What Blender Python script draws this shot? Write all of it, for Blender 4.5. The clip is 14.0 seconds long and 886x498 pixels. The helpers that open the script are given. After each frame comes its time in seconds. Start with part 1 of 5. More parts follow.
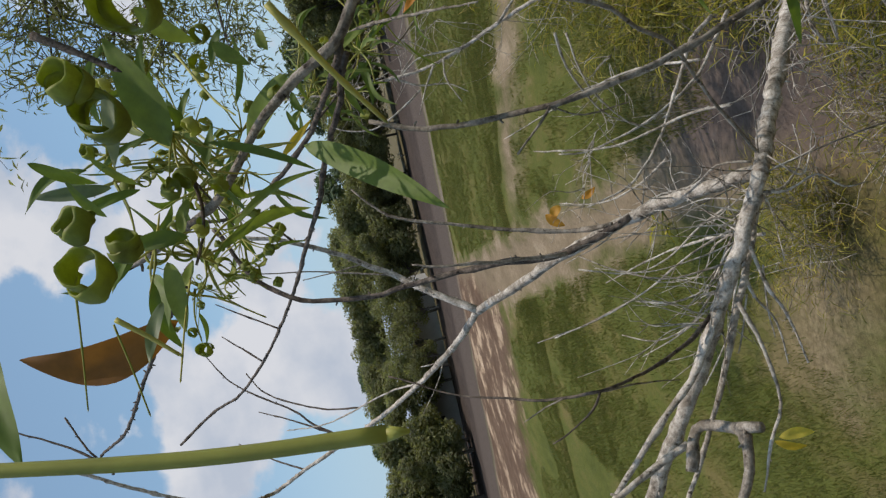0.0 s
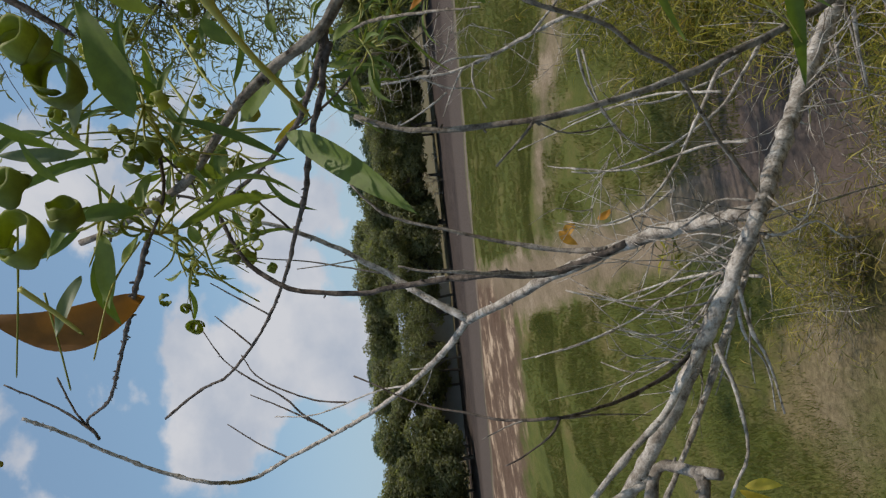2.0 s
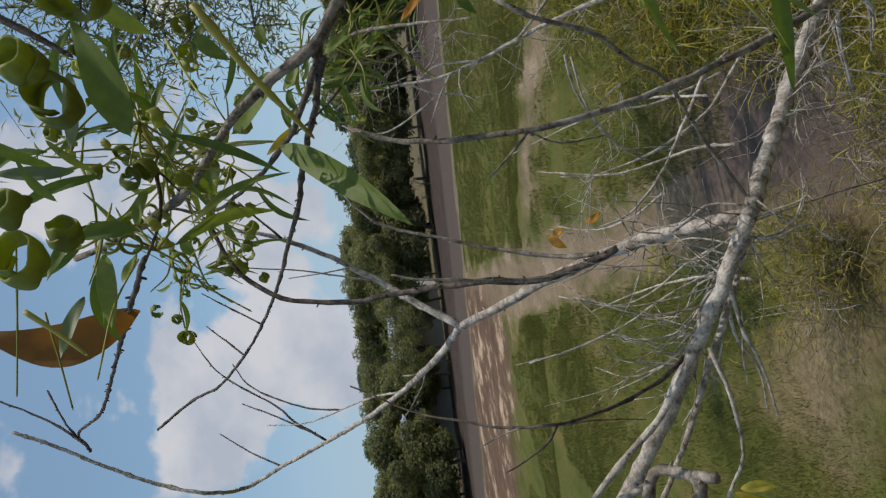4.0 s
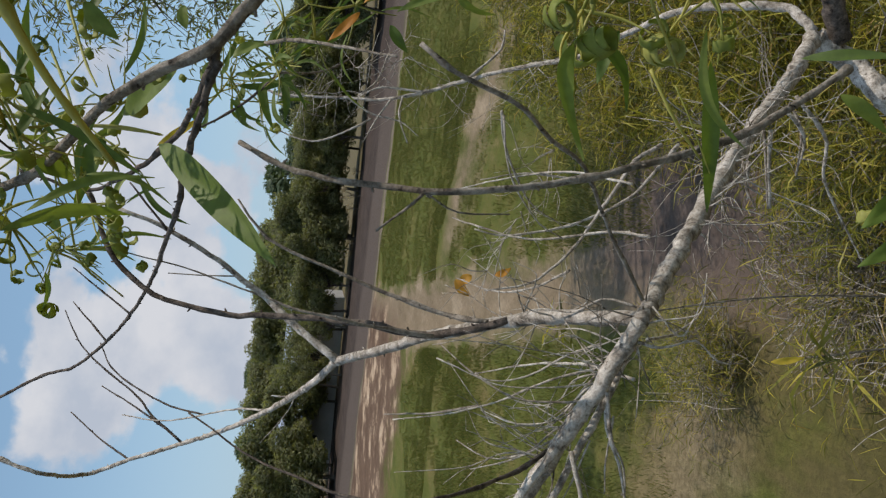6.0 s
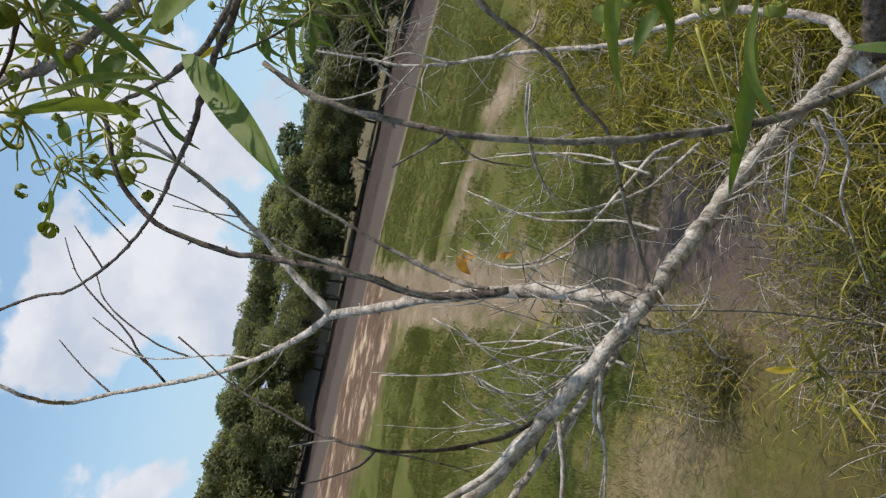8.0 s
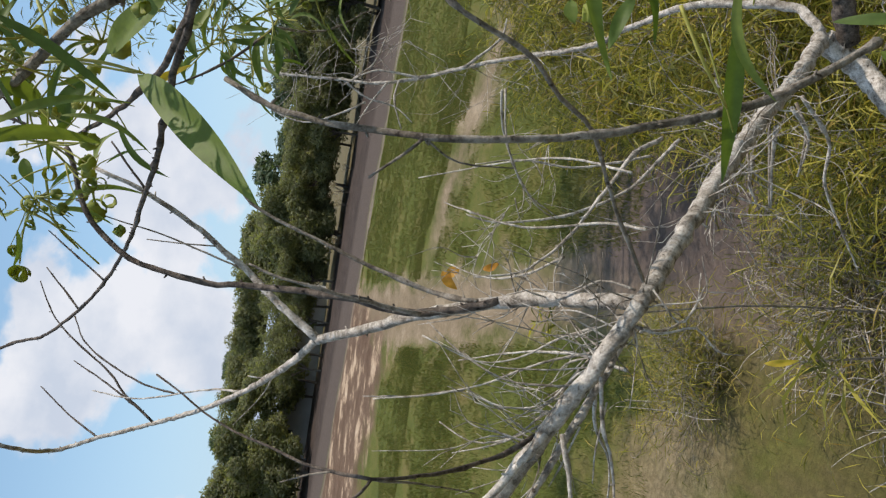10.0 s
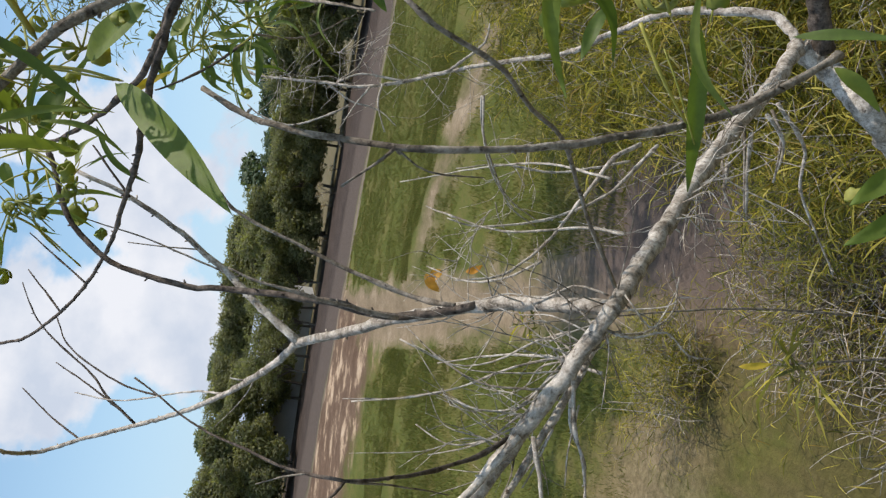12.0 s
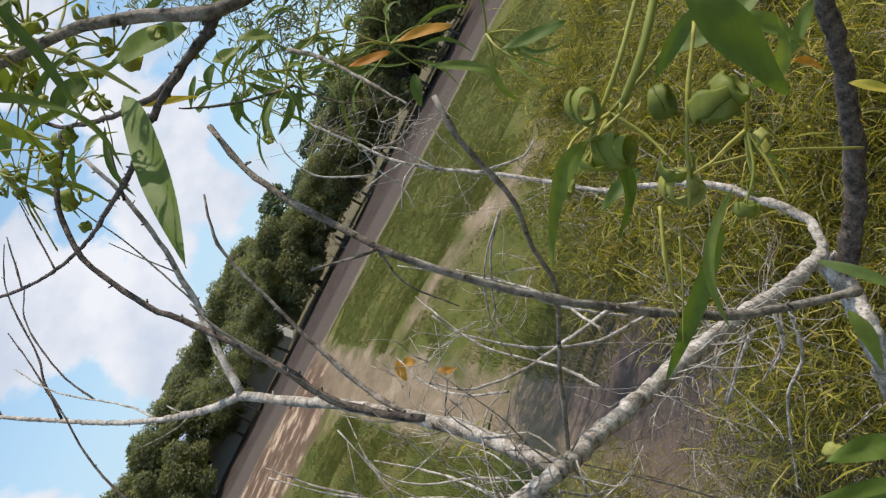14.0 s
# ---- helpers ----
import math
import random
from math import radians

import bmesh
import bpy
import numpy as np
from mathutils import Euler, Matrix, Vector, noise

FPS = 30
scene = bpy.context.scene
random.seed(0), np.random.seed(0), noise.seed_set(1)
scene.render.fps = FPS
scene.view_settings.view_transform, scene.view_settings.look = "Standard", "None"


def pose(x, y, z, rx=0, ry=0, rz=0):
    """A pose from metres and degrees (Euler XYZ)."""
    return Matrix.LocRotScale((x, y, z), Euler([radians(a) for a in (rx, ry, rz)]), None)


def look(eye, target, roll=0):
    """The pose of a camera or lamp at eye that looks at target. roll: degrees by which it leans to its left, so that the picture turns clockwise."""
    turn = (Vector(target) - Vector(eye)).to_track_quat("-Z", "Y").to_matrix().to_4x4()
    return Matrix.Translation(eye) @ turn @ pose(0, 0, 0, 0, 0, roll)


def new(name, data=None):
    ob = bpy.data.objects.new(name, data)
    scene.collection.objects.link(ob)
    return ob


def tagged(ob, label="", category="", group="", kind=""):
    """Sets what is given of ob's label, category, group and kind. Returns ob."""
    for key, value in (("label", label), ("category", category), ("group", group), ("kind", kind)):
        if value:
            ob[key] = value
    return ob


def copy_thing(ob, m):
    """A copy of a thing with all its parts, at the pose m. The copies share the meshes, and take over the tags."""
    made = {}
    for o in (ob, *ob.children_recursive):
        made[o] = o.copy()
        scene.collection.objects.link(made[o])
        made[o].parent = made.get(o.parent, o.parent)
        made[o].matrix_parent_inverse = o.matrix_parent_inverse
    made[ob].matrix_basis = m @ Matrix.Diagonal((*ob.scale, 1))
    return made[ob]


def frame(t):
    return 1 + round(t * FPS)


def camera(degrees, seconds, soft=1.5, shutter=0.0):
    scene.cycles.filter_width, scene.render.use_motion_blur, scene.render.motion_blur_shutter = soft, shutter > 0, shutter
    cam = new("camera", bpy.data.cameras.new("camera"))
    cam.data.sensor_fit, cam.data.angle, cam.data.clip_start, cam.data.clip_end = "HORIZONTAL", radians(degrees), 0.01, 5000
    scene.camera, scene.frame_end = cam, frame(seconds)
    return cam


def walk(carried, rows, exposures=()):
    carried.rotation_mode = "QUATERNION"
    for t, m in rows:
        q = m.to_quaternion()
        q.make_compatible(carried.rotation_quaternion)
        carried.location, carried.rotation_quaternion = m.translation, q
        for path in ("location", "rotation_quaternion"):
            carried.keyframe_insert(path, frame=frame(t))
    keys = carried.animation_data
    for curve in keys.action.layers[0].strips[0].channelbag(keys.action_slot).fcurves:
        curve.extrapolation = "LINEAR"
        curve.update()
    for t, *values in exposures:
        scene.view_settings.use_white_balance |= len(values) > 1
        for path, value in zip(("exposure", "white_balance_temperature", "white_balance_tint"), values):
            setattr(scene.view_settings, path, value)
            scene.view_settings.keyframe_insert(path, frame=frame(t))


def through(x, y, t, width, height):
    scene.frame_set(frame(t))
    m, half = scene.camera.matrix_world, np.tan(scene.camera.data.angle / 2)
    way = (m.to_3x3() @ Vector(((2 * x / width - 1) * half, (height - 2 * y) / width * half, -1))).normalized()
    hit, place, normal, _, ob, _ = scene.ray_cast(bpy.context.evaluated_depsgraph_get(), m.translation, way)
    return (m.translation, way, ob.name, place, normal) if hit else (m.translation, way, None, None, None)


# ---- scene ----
cam = camera(56.3, 14.0, 1.3)
PATH = [
    (0, look((0.0077, -0.0995, 0.1145), (-0.1198, 1.8951, -0.0227), -102.89)),
    (0.5, look((0.0147, -0.0940, 0.1117), (-0.1234, 1.9003, -0.0230), -102.73)),
    (1, look((0.0409, -0.1145, 0.0777), (-0.1098, 1.8777, -0.0149), -93.00)),
    (1.5, look((0.0253, -0.1170, 0.0761), (-0.1007, 1.9120, 0.0081), -95.02)),
    (2, look((0.0013, -0.0833, 0.0621), (-0.1087, 1.9120, -0.0197), -96.33)),
    (2.5, look((0.0083, -0.0875, 0.0605), (-0.1066, 1.9076, -0.0196), -98.64)),
    (3, look((-0.0023, -0.0813, 0.0620), (-0.1119, 1.9134, -0.0340), -98.03)),
    (5.5, look((0.0355, -0.0987, 0.0766), (-0.0749, 1.8943, -0.0499), -94.41)),
    (6, look((0.0375, -0.0283, 0.0259), (-0.0152, 1.9471, -0.2823), -84.64)),
    (6.5, look((-0.0015, -0.0136, 0.0281), (-0.0281, 1.9711, -0.2179), -87.83)),
    (7, look((0.0096, -0.0345, 0.0261), (-0.1037, 1.9418, -0.2594), -74.27)),
    (9.5, look((-0.0056, 0.0240, 0.0261), (-0.0629, 1.9913, -0.3295), -84.08)),
    (10, look((-0.0025, 0.0232, 0.0206), (-0.0462, 1.9935, -0.3202), -81.53)),
    (10.5, look((-0.0027, -0.0096, 0.0006), (-0.0882, 1.9592, -0.3407), -78.75)),
    (11, look((-0.0014, -0.0004, -0.0006), (-0.0740, 1.9662, -0.3576), -78.72)),
    (11.5, look((0.0011, -0.0051, 0.0007), (-0.0719, 1.9617, -0.3551), -78.90)),
    (12, look((0.0045, 0.0053, 0.0117), (-0.0313, 1.9703, -0.3593), -81.31)),
    (12.5, look((0.0002, 0.0058, 0.0115), (-0.0433, 1.9733, -0.3452), -79.21)),
    (13, look((0.0116, 0.0187, 0.0022), (-0.0148, 1.9920, -0.3222), -75.42)),
    (13.5, look((0.0361, 0.0416, -0.0058), (0.1706, 2.0104, -0.3309), -63.86)),
    (14, look((0.0375, 0.0430, -0.0086), (0.1956, 2.0129, -0.3162), -62.91)),
]
walk(cam, PATH, [(t, stops, 6720, 15) for t, stops in ((0.0, 0.0), (2.0, -0.17), (3.0, -0.2), (5.5, -0.12), (6.5, 0.06), (9.5, 0.29), (11.0, 0.33), (14.0, 0.37))])

# ---- sky, clouds and sun ----
SUN_ELEV, SUN_AZ = 62.0, 85.0      # degrees above the horizon; degrees to the right of the way ahead

world = bpy.data.worlds.new("sky")
scene.world = world
world.use_nodes = True
wt = world.node_tree
for n in list(wt.nodes):
    wt.nodes.remove(n)


def wnode(kind, **kw):
    n = wt.nodes.new(kind)
    for k, v in kw.items():
        n.inputs[k].default_value = v
    return n


sky = wt.nodes.new("ShaderNodeTexSky")
sky.sky_type = 'NISHITA'
sky.sun_disc = False
sky.sun_elevation = radians(SUN_ELEV)
sky.sun_rotation = radians(SUN_AZ)
sky.air_density, sky.dust_density, sky.ozone_density = 1.0, 0.8, 1.0
coord = wt.nodes.new("ShaderNodeTexCoord")
place = wt.nodes.new("ShaderNodeMapping")
place.inputs["Location"].default_value = (0.62, 0.25, 0.08)
place.inputs["Scale"].default_value = (1.0, 1.0, 1.2)
puff = wnode("ShaderNodeTexNoise", Scale=5.0, Detail=10.0, Roughness=0.52, Distortion=0.1)
edge = wt.nodes.new("ShaderNodeMapRange")
edge.interpolation_type = 'SMOOTHSTEP'
edge.inputs[1].default_value, edge.inputs[2].default_value = 0.50, 0.56
shade = wnode("ShaderNodeTexNoise", Scale=9.0, Detail=8.0, Roughness=0.55)
tone = wt.nodes.new("ShaderNodeMixRGB")
tone.inputs[1].default_value, tone.inputs[2].default_value = (4.6, 5.4, 6.4, 1), (6.5, 7.0, 7.5, 1)
contrast = wt.nodes.new("ShaderNodeMapRange")
contrast.inputs[1].default_value, contrast.inputs[2].default_value = 0.36, 0.62
mix = wt.nodes.new("ShaderNodeMixRGB")
back = wnode("ShaderNodeBackground", Strength=0.1)
wout = wt.nodes.new("ShaderNodeOutputWorld")
wl = wt.links.new
wl(coord.outputs["Generated"], place.inputs["Vector"])
wl(place.outputs[0], puff.inputs["Vector"])
wl(place.outputs[0], shade.inputs["Vector"])


def wmath(how, a, b):
    n = wt.nodes.new("ShaderNodeMath")
    n.operation = how
    for i, q in enumerate((a, b)):
        if isinstance(q, (int, float)):
            n.inputs[i].default_value = q
        else:
            wl(q, n.inputs[i])
    return n.outputs[0]


def cloud_heap(way, wide, rise):
    """How much the clouds thicken round one direction of the sky."""
    aim = Vector(way).normalized()
    dot = wt.nodes.new("ShaderNodeVectorMath")
    dot.operation = 'DOT_PRODUCT'
    dot.inputs[1].default_value = aim
    wl(coord.outputs["Generated"], dot.inputs[0])
    near = wt.nodes.new("ShaderNodeMapRange")
    near.interpolation_type = 'SMOOTHSTEP'
    near.inputs[1].default_value, near.inputs[2].default_value = math.cos(radians(wide)), 1.0
    near.inputs[4].default_value = rise
    wl(dot.outputs["Value"], near.inputs[0])
    return near.outputs[0]


# cumulus heaps over the road, with blue between them
swell = wmath('ADD', puff.outputs["Fac"], -0.03)
for way, wide, rise in (((-0.24, 0.92, 0.31), 10, .085), ((-0.16, 0.97, 0.19), 9, .06), ((0.05, 0.99, 0.15), 9, .075), ((-0.4, 0.9, 0.2), 11, .05), ((0.09, 0.93, 0.33), 7, .05)):
    swell = wmath('ADD', swell, cloud_heap(way, wide, rise))
wl(swell, edge.inputs[0])
wl(shade.outputs["Fac"], contrast.inputs[0])
wl(contrast.outputs[0], tone.inputs[0])
# clearer blue away from the horizon
clear = wt.nodes.new("ShaderNodeMixRGB")
clear.blend_type = 'MULTIPLY'
clear.inputs[0].default_value = 1.0
clear.inputs[2].default_value = (0.95, 1.30, 1.32, 1)
wl(sky.outputs[0], clear.inputs[1])
# pale haze low over the land
up = wt.nodes.new("ShaderNodeSeparateXYZ")
wl(coord.outputs["Generated"], up.inputs[0])
low = wt.nodes.new("ShaderNodeMapRange")
low.interpolation_type = 'SMOOTHSTEP'
low.inputs[1].default_value, low.inputs[2].default_value = 0.0, 0.30
low.inputs[3].default_value, low.inputs[4].default_value = 0.8, 0.3
wl(up.outputs[2], low.inputs[0])
haze = wt.nodes.new("ShaderNodeMixRGB")
haze.inputs[2].default_value = (4.1, 5.7, 7.4, 1)
wl(low.outputs[0], haze.inputs[0])
wl(clear.outputs[0], haze.inputs[1])
wl(edge.outputs[0], mix.inputs[0])
wl(haze.outputs[0], mix.inputs[1])
wl(tone.outputs[0], mix.inputs[2])
wl(mix.outputs[0], back.inputs[0])
wl(back.outputs[0], wout.inputs[0])

sun_data = bpy.data.lights.new("sun", 'SUN')
sun_data.energy, sun_data.angle, sun_data.color = 3.3, radians(0.5), (1.0, 0.93, 0.82)
sun = new("sun", sun_data)
sa, se = radians(SUN_AZ), radians(SUN_ELEV)
sun.matrix_basis = look((math.sin(sa) * math.cos(se) * 50, math.cos(sa) * math.cos(se) * 50, math.sin(se) * 50), (0, 0, 0))

# ---- materials ----
def material(name, rough=0.8, spec=0.3):
    m = bpy.data.materials.new(name)
    m.use_nodes = True
    b = m.node_tree.nodes["Principled BSDF"]
    b.inputs["Roughness"].default_value = rough
    b.inputs["Specular IOR Level"].default_value = spec
    return m, m.node_tree, b


def noise_node(t, scale, detail=5.0, rough=0.55, vec=None):
    n = t.nodes.new("ShaderNodeTexNoise")
    n.inputs["Scale"].default_value, n.inputs["Detail"].default_value, n.inputs["Roughness"].default_value = scale, detail, rough
    if vec is not None:
        t.links.new(vec, n.inputs["Vector"])
    return n


def ramp_node(t, fac, stops):
    r = t.nodes.new("ShaderNodeValToRGB")
    e = r.color_ramp.elements
    while len(e) < len(stops):
        e.new(0.5)
    for el, (p, c) in zip(e, stops):
        el.position, el.color = p, (*c, 1)
    t.links.new(fac, r.inputs[0])
    return r


def mixed(t, fac, a, b, how='MIX'):
    m = t.nodes.new("ShaderNodeMixRGB")
    m.blend_type = how
    for i, v in enumerate((fac, a, b)):
        if isinstance(v, (int, float)):
            m.inputs[i].default_value = v
        elif isinstance(v, tuple):
            m.inputs[i].default_value = (*v, 1)
        else:
            t.links.new(v, m.inputs[i])
    return m.outputs[0]


def bumped(t, b, height, strength, distance):
    n = t.nodes.new("ShaderNodeBump")
    n.inputs["Strength"].default_value, n.inputs["Distance"].default_value = strength, distance
    t.links.new(height, n.inputs["Height"])
    t.links.new(n.outputs[0], b.inputs["Normal"])


def bark(name, pale, mid, deep, cut):
    m, t, b = material(name, 0.85, 0.2)
    v = t.nodes.new("ShaderNodeTexCoord").outputs["Object"]
    big, fine, speck = noise_node(t, 62, 7, 0.68, v), noise_node(t, 260, 6, 0.65, v), noise_node(t, 110, 3, 0.5, v)
    base = ramp_node(t, big.outputs[0], [(cut - 0.12, deep), (cut, mid), (cut + 0.14, pale)]).outputs[0]
    grain = ramp_node(t, fine.outputs[0], [(0.35, (0.55, 0.53, 0.5)), (0.6, (1, 1, 1))]).outputs[0]
    dots = ramp_node(t, speck.outputs[0], [(0.29, (0.25, 0.22, 0.2)), (0.37, (1, 1, 1))]).outputs[0]
    wide = noise_node(t, 24, 5, 0.7, v)
    smudge = ramp_node(t, wide.outputs[0], [(0.36, (0.5, 0.46, 0.41)), (0.5, (0.92, 0.9, 0.87)), (0.64, (1.12, 1.12, 1.12))]).outputs[0]
    col = mixed(t, 1.0, mixed(t, 0.8, base, grain, 'MULTIPLY'), dots, 'MULTIPLY')
    col = mixed(t, 1.0, col, smudge, 'MULTIPLY')
    t.links.new(col, b.inputs["Base Color"])
    bumped(t, b, mixed(t, 0.5, big.outputs[0], fine.outputs[0]), 1.0, 0.005)
    return m


def foliage(name, dark, light, tip, through=0.35, rough=0.45, scale=30.0, brown=None):
    """Leaf colour that differs leaf by leaf, with light coming through."""
    m, t, b = material(name, rough, 0.4)
    geo = t.nodes.new("ShaderNodeNewGeometry").outputs["Random Per Island"]
    own = t.nodes.new("ShaderNodeObjectInfo").outputs["Random"]
    addn = t.nodes.new("ShaderNodeMath")
    addn.operation = 'ADD'
    t.links.new(geo, addn.inputs[0])
    t.links.new(own, addn.inputs[1])
    fr = t.nodes.new("ShaderNodeMath")
    fr.operation = 'FRACT'
    t.links.new(addn.outputs[0], fr.inputs[0])
    stops = [(0.0, dark), (0.55, light), (0.9, tip)]
    if brown:
        stops = [(0.0, dark), (0.5, light), (0.85, tip), (0.97, brown)]
    per = ramp_node(t, fr.outputs[0], stops).outputs[0]
    v = t.nodes.new("ShaderNodeTexCoord").outputs["Object"]
    n = noise_node(t, scale, 5, 0.6, v)
    col = mixed(t, 0.55, per, ramp_node(t, n.outputs[0], [(0.3, (0.6, 0.6, 0.55)), (0.7, (1.15, 1.15, 1.0))]).outputs[0], 'MULTIPLY')
    t.links.new(col, b.inputs["Base Color"])
    tr = t.nodes.new("ShaderNodeBsdfTranslucent")
    warm = mixed(t, 1.0, col, (1.25, 1.3, 0.6), 'MULTIPLY')
    t.links.new(warm, tr.inputs["Color"])
    ms = t.nodes.new("ShaderNodeMixShader")
    ms.inputs[0].default_value = through
    t.links.new(b.outputs[0], ms.inputs[1])
    t.links.new(tr.outputs[0], ms.inputs[2])
    t.links.new(ms.outputs[0], t.nodes["Material Output"].inputs["Surface"])
    return m


def plain(name, col, rough=0.7, grain=60.0, amount=0.35, spec=0.3):
    m, t, b = material(name, rough, spec)
    v = t.nodes.new("ShaderNodeTexCoord").outputs["Object"]
    n = noise_node(t, grain, 6, 0.6, v)
    lo = tuple(c * (1 - amount) for c in col)
    hi = tuple(min(1, c * (1 + amount)) for c in col)
    t.links.new(ramp_node(t, n.outputs[0], [(0.3, lo), (0.7, hi)]).outputs[0], b.inputs["Base Color"])
    bumped(t, b, n.outputs[0], 0.3, 0.01)
    return m


WHITE = bark("pale_bark", (0.68, 0.64, 0.58), (0.46, 0.42, 0.37), (0.17, 0.15, 0.125), 0.46)
GREY = bark("grey_bark", (0.42, 0.38, 0.33), (0.27, 0.24, 0.2), (0.12, 0.1, 0.085), 0.47)
DARK = bark("dark_bark", (0.22, 0.18, 0.15), (0.12, 0.1, 0.085), (0.06, 0.05, 0.045), 0.48)
LEAF = foliage("acacia_leaf", (0.085, 0.135, 0.024), (0.13, 0.19, 0.035), (0.19, 0.24, 0.052), 0.32, 0.6, 120)
YELLOW_LEAF = foliage("yellowed_leaf", (0.5, 0.34, 0.03), (0.58, 0.42, 0.06), (0.62, 0.5, 0.1), 0.45, 0.5, 90)
BROWN_LEAF = foliage("dead_leaf", (0.2, 0.085, 0.02), (0.24, 0.1, 0.025), (0.28, 0.13, 0.03), 0.4, 0.6, 60)
ORANGE_LEAF = foliage("orange_leaf", (0.5, 0.19, 0.02), (0.56, 0.24, 0.03), (0.6, 0.3, 0.05), 0.4, 0.6, 60)
PALE_LEAF = foliage("pale_leaf_underside", (0.13, 0.17, 0.09), (0.17, 0.21, 0.11), (0.22, 0.25, 0.14), 0.3, 0.5, 120)
POD = foliage("green_pod", (0.23, 0.27, 0.055), (0.32, 0.36, 0.075), (0.45, 0.45, 0.13), 0.45, 0.55, 150)
STALK = foliage("green_stalk", (0.25, 0.27, 0.05), (0.36, 0.36, 0.08), (0.46, 0.42, 0.1), 0.2, 0.5, 90)
BUSH_LEAF = foliage("bush_leaf", (0.07, 0.076, 0.017), (0.21, 0.205, 0.035), (0.52, 0.44, 0.085), 0.4, 0.5, 14, (0.3, 0.2, 0.05))
# lighter and greyer than the leaves: air haze is mixed into this colour
TREE_LEAF = foliage("tree_leaf", (0.14, 0.145, 0.08), (0.185, 0.195, 0.097), (0.27, 0.275, 0.14), 0.55, 0.55, 0.6)
FAR_LEAF = foliage("hazy_tree_leaf", (0.05, 0.08, 0.045), (0.085, 0.12, 0.06), (0.13, 0.17, 0.09), 0.3, 0.6, 0.4)
GRASS = foliage("grass_blade", (0.08, 0.094, 0.02), (0.125, 0.138, 0.032), (0.2, 0.18, 0.06), 0.4, 0.6, 3, (0.28, 0.21, 0.1))
TRUNK = bark("tree_trunk_bark", (0.26, 0.23, 0.2), (0.15, 0.13, 0.11), (0.07, 0.06, 0.05), 0.5)
DRY_LEAF = foliage("dry_leaf", (0.3, 0.24, 0.17), (0.42, 0.35, 0.26), (0.55, 0.48, 0.38), 0.3, 0.7, 2)

# ---- helpers for meshes ----
def to_mesh(name, bm, mat, smooth=True):
    me = bpy.data.meshes.new(name)
    bm.to_mesh(me)
    bm.free()
    me.materials.append(mat)
    if smooth:
        for p in me.polygons:
            p.use_smooth = True
    return me


def raw_mesh(name, verts, faces, mat, smooth=True):
    me = bpy.data.meshes.new(name)
    me.from_pydata(verts, [], faces)
    me.materials.append(mat)
    if smooth:
        me.polygons.foreach_set("use_smooth", [True] * len(me.polygons))
    me.update()
    return me


def part(name, mesh, parent, label=""):
    ob = new(name, mesh)
    ob.parent = parent
    if label:
        ob["label"] = label
    return ob


def spline(points, steps):
    """Points along a smooth line through the given ones."""
    p = [Vector(q) for q in points]
    p = [p[0] * 2 - p[1]] + p + [p[-1] * 2 - p[-2]]
    out = []
    for i in range(1, len(p) - 2):
        a, b, c, d = p[i - 1:i + 3]
        for k in range(steps):
            t = k / steps
            out.append(0.5 * (2 * b + (c - a) * t + (2 * a - 5 * b + 4 * c - d) * t * t + (3 * b - 3 * c + d - a) * t ** 3))
    out.append(p[-2])
    return out


def sweep(verts, faces, line, r0, r1, sides=8, rough=0.0, knots=0.0, rng=random):
    """A tapering round stem along a line, added to verts and faces."""
    base, n = len(verts), len(line)
    side = None
    for i, q in enumerate(line):
        along = (line[min(i + 1, n - 1)] - line[max(i - 1, 0)]).normalized()
        if side is None:
            side = along.orthogonal().normalized()
        side = (side - along * side.dot(along)).normalized()
        up = along.cross(side)
        r = r0 + (r1 - r0) * i / max(1, n - 1)
        if knots and rng.random() < knots:
            r *= rng.uniform(1.12, 1.4) if r < .006 else rng.uniform(1.02, 1.08)
        for k in range(sides):
            a = 2 * math.pi * k / sides
            rr = r * (1 + rough * noise.noise(q * 60 + Vector((math.cos(a), math.sin(a), 0)) * 1.3))
            verts.append(q + side * (math.cos(a) * rr) + up * (math.sin(a) * rr))
    for i in range(n - 1):
        for k in range(sides):
            k2 = (k + 1) % sides
            faces.append((base + i * sides + k, base + i * sides + k2, base + (i + 1) * sides + k2, base + (i + 1) * sides + k))
    faces.append(tuple(base + k for k in reversed(range(sides))))
    faces.append(tuple(base + (n - 1) * sides + k for k in range(sides)))


# ---- ground ----
GROUND = -2.4


def track_x(y):
    """Middle of the sandy track that leads from the near bushes to the road."""
    return -0.16 - 0.135 * (y - 5) - 0.04 * math.sin(y * 0.5)


def ground_height(x, y):
    h = 0.05 * noise.noise(Vector((x * 0.35, y * 0.35, 0))) + 0.02 * noise.noise(Vector((x * 1.7, y * 1.7, 3)))
    if 3 < y < 26:
        d = abs(x - track_x(y))
        h -= 0.06 * max(0, 1 - d / (0.5 + 0.03 * y))
    if y > 24:
        h *= max(0.2, 1 - (y - 24) / 8)
    return GROUND + h


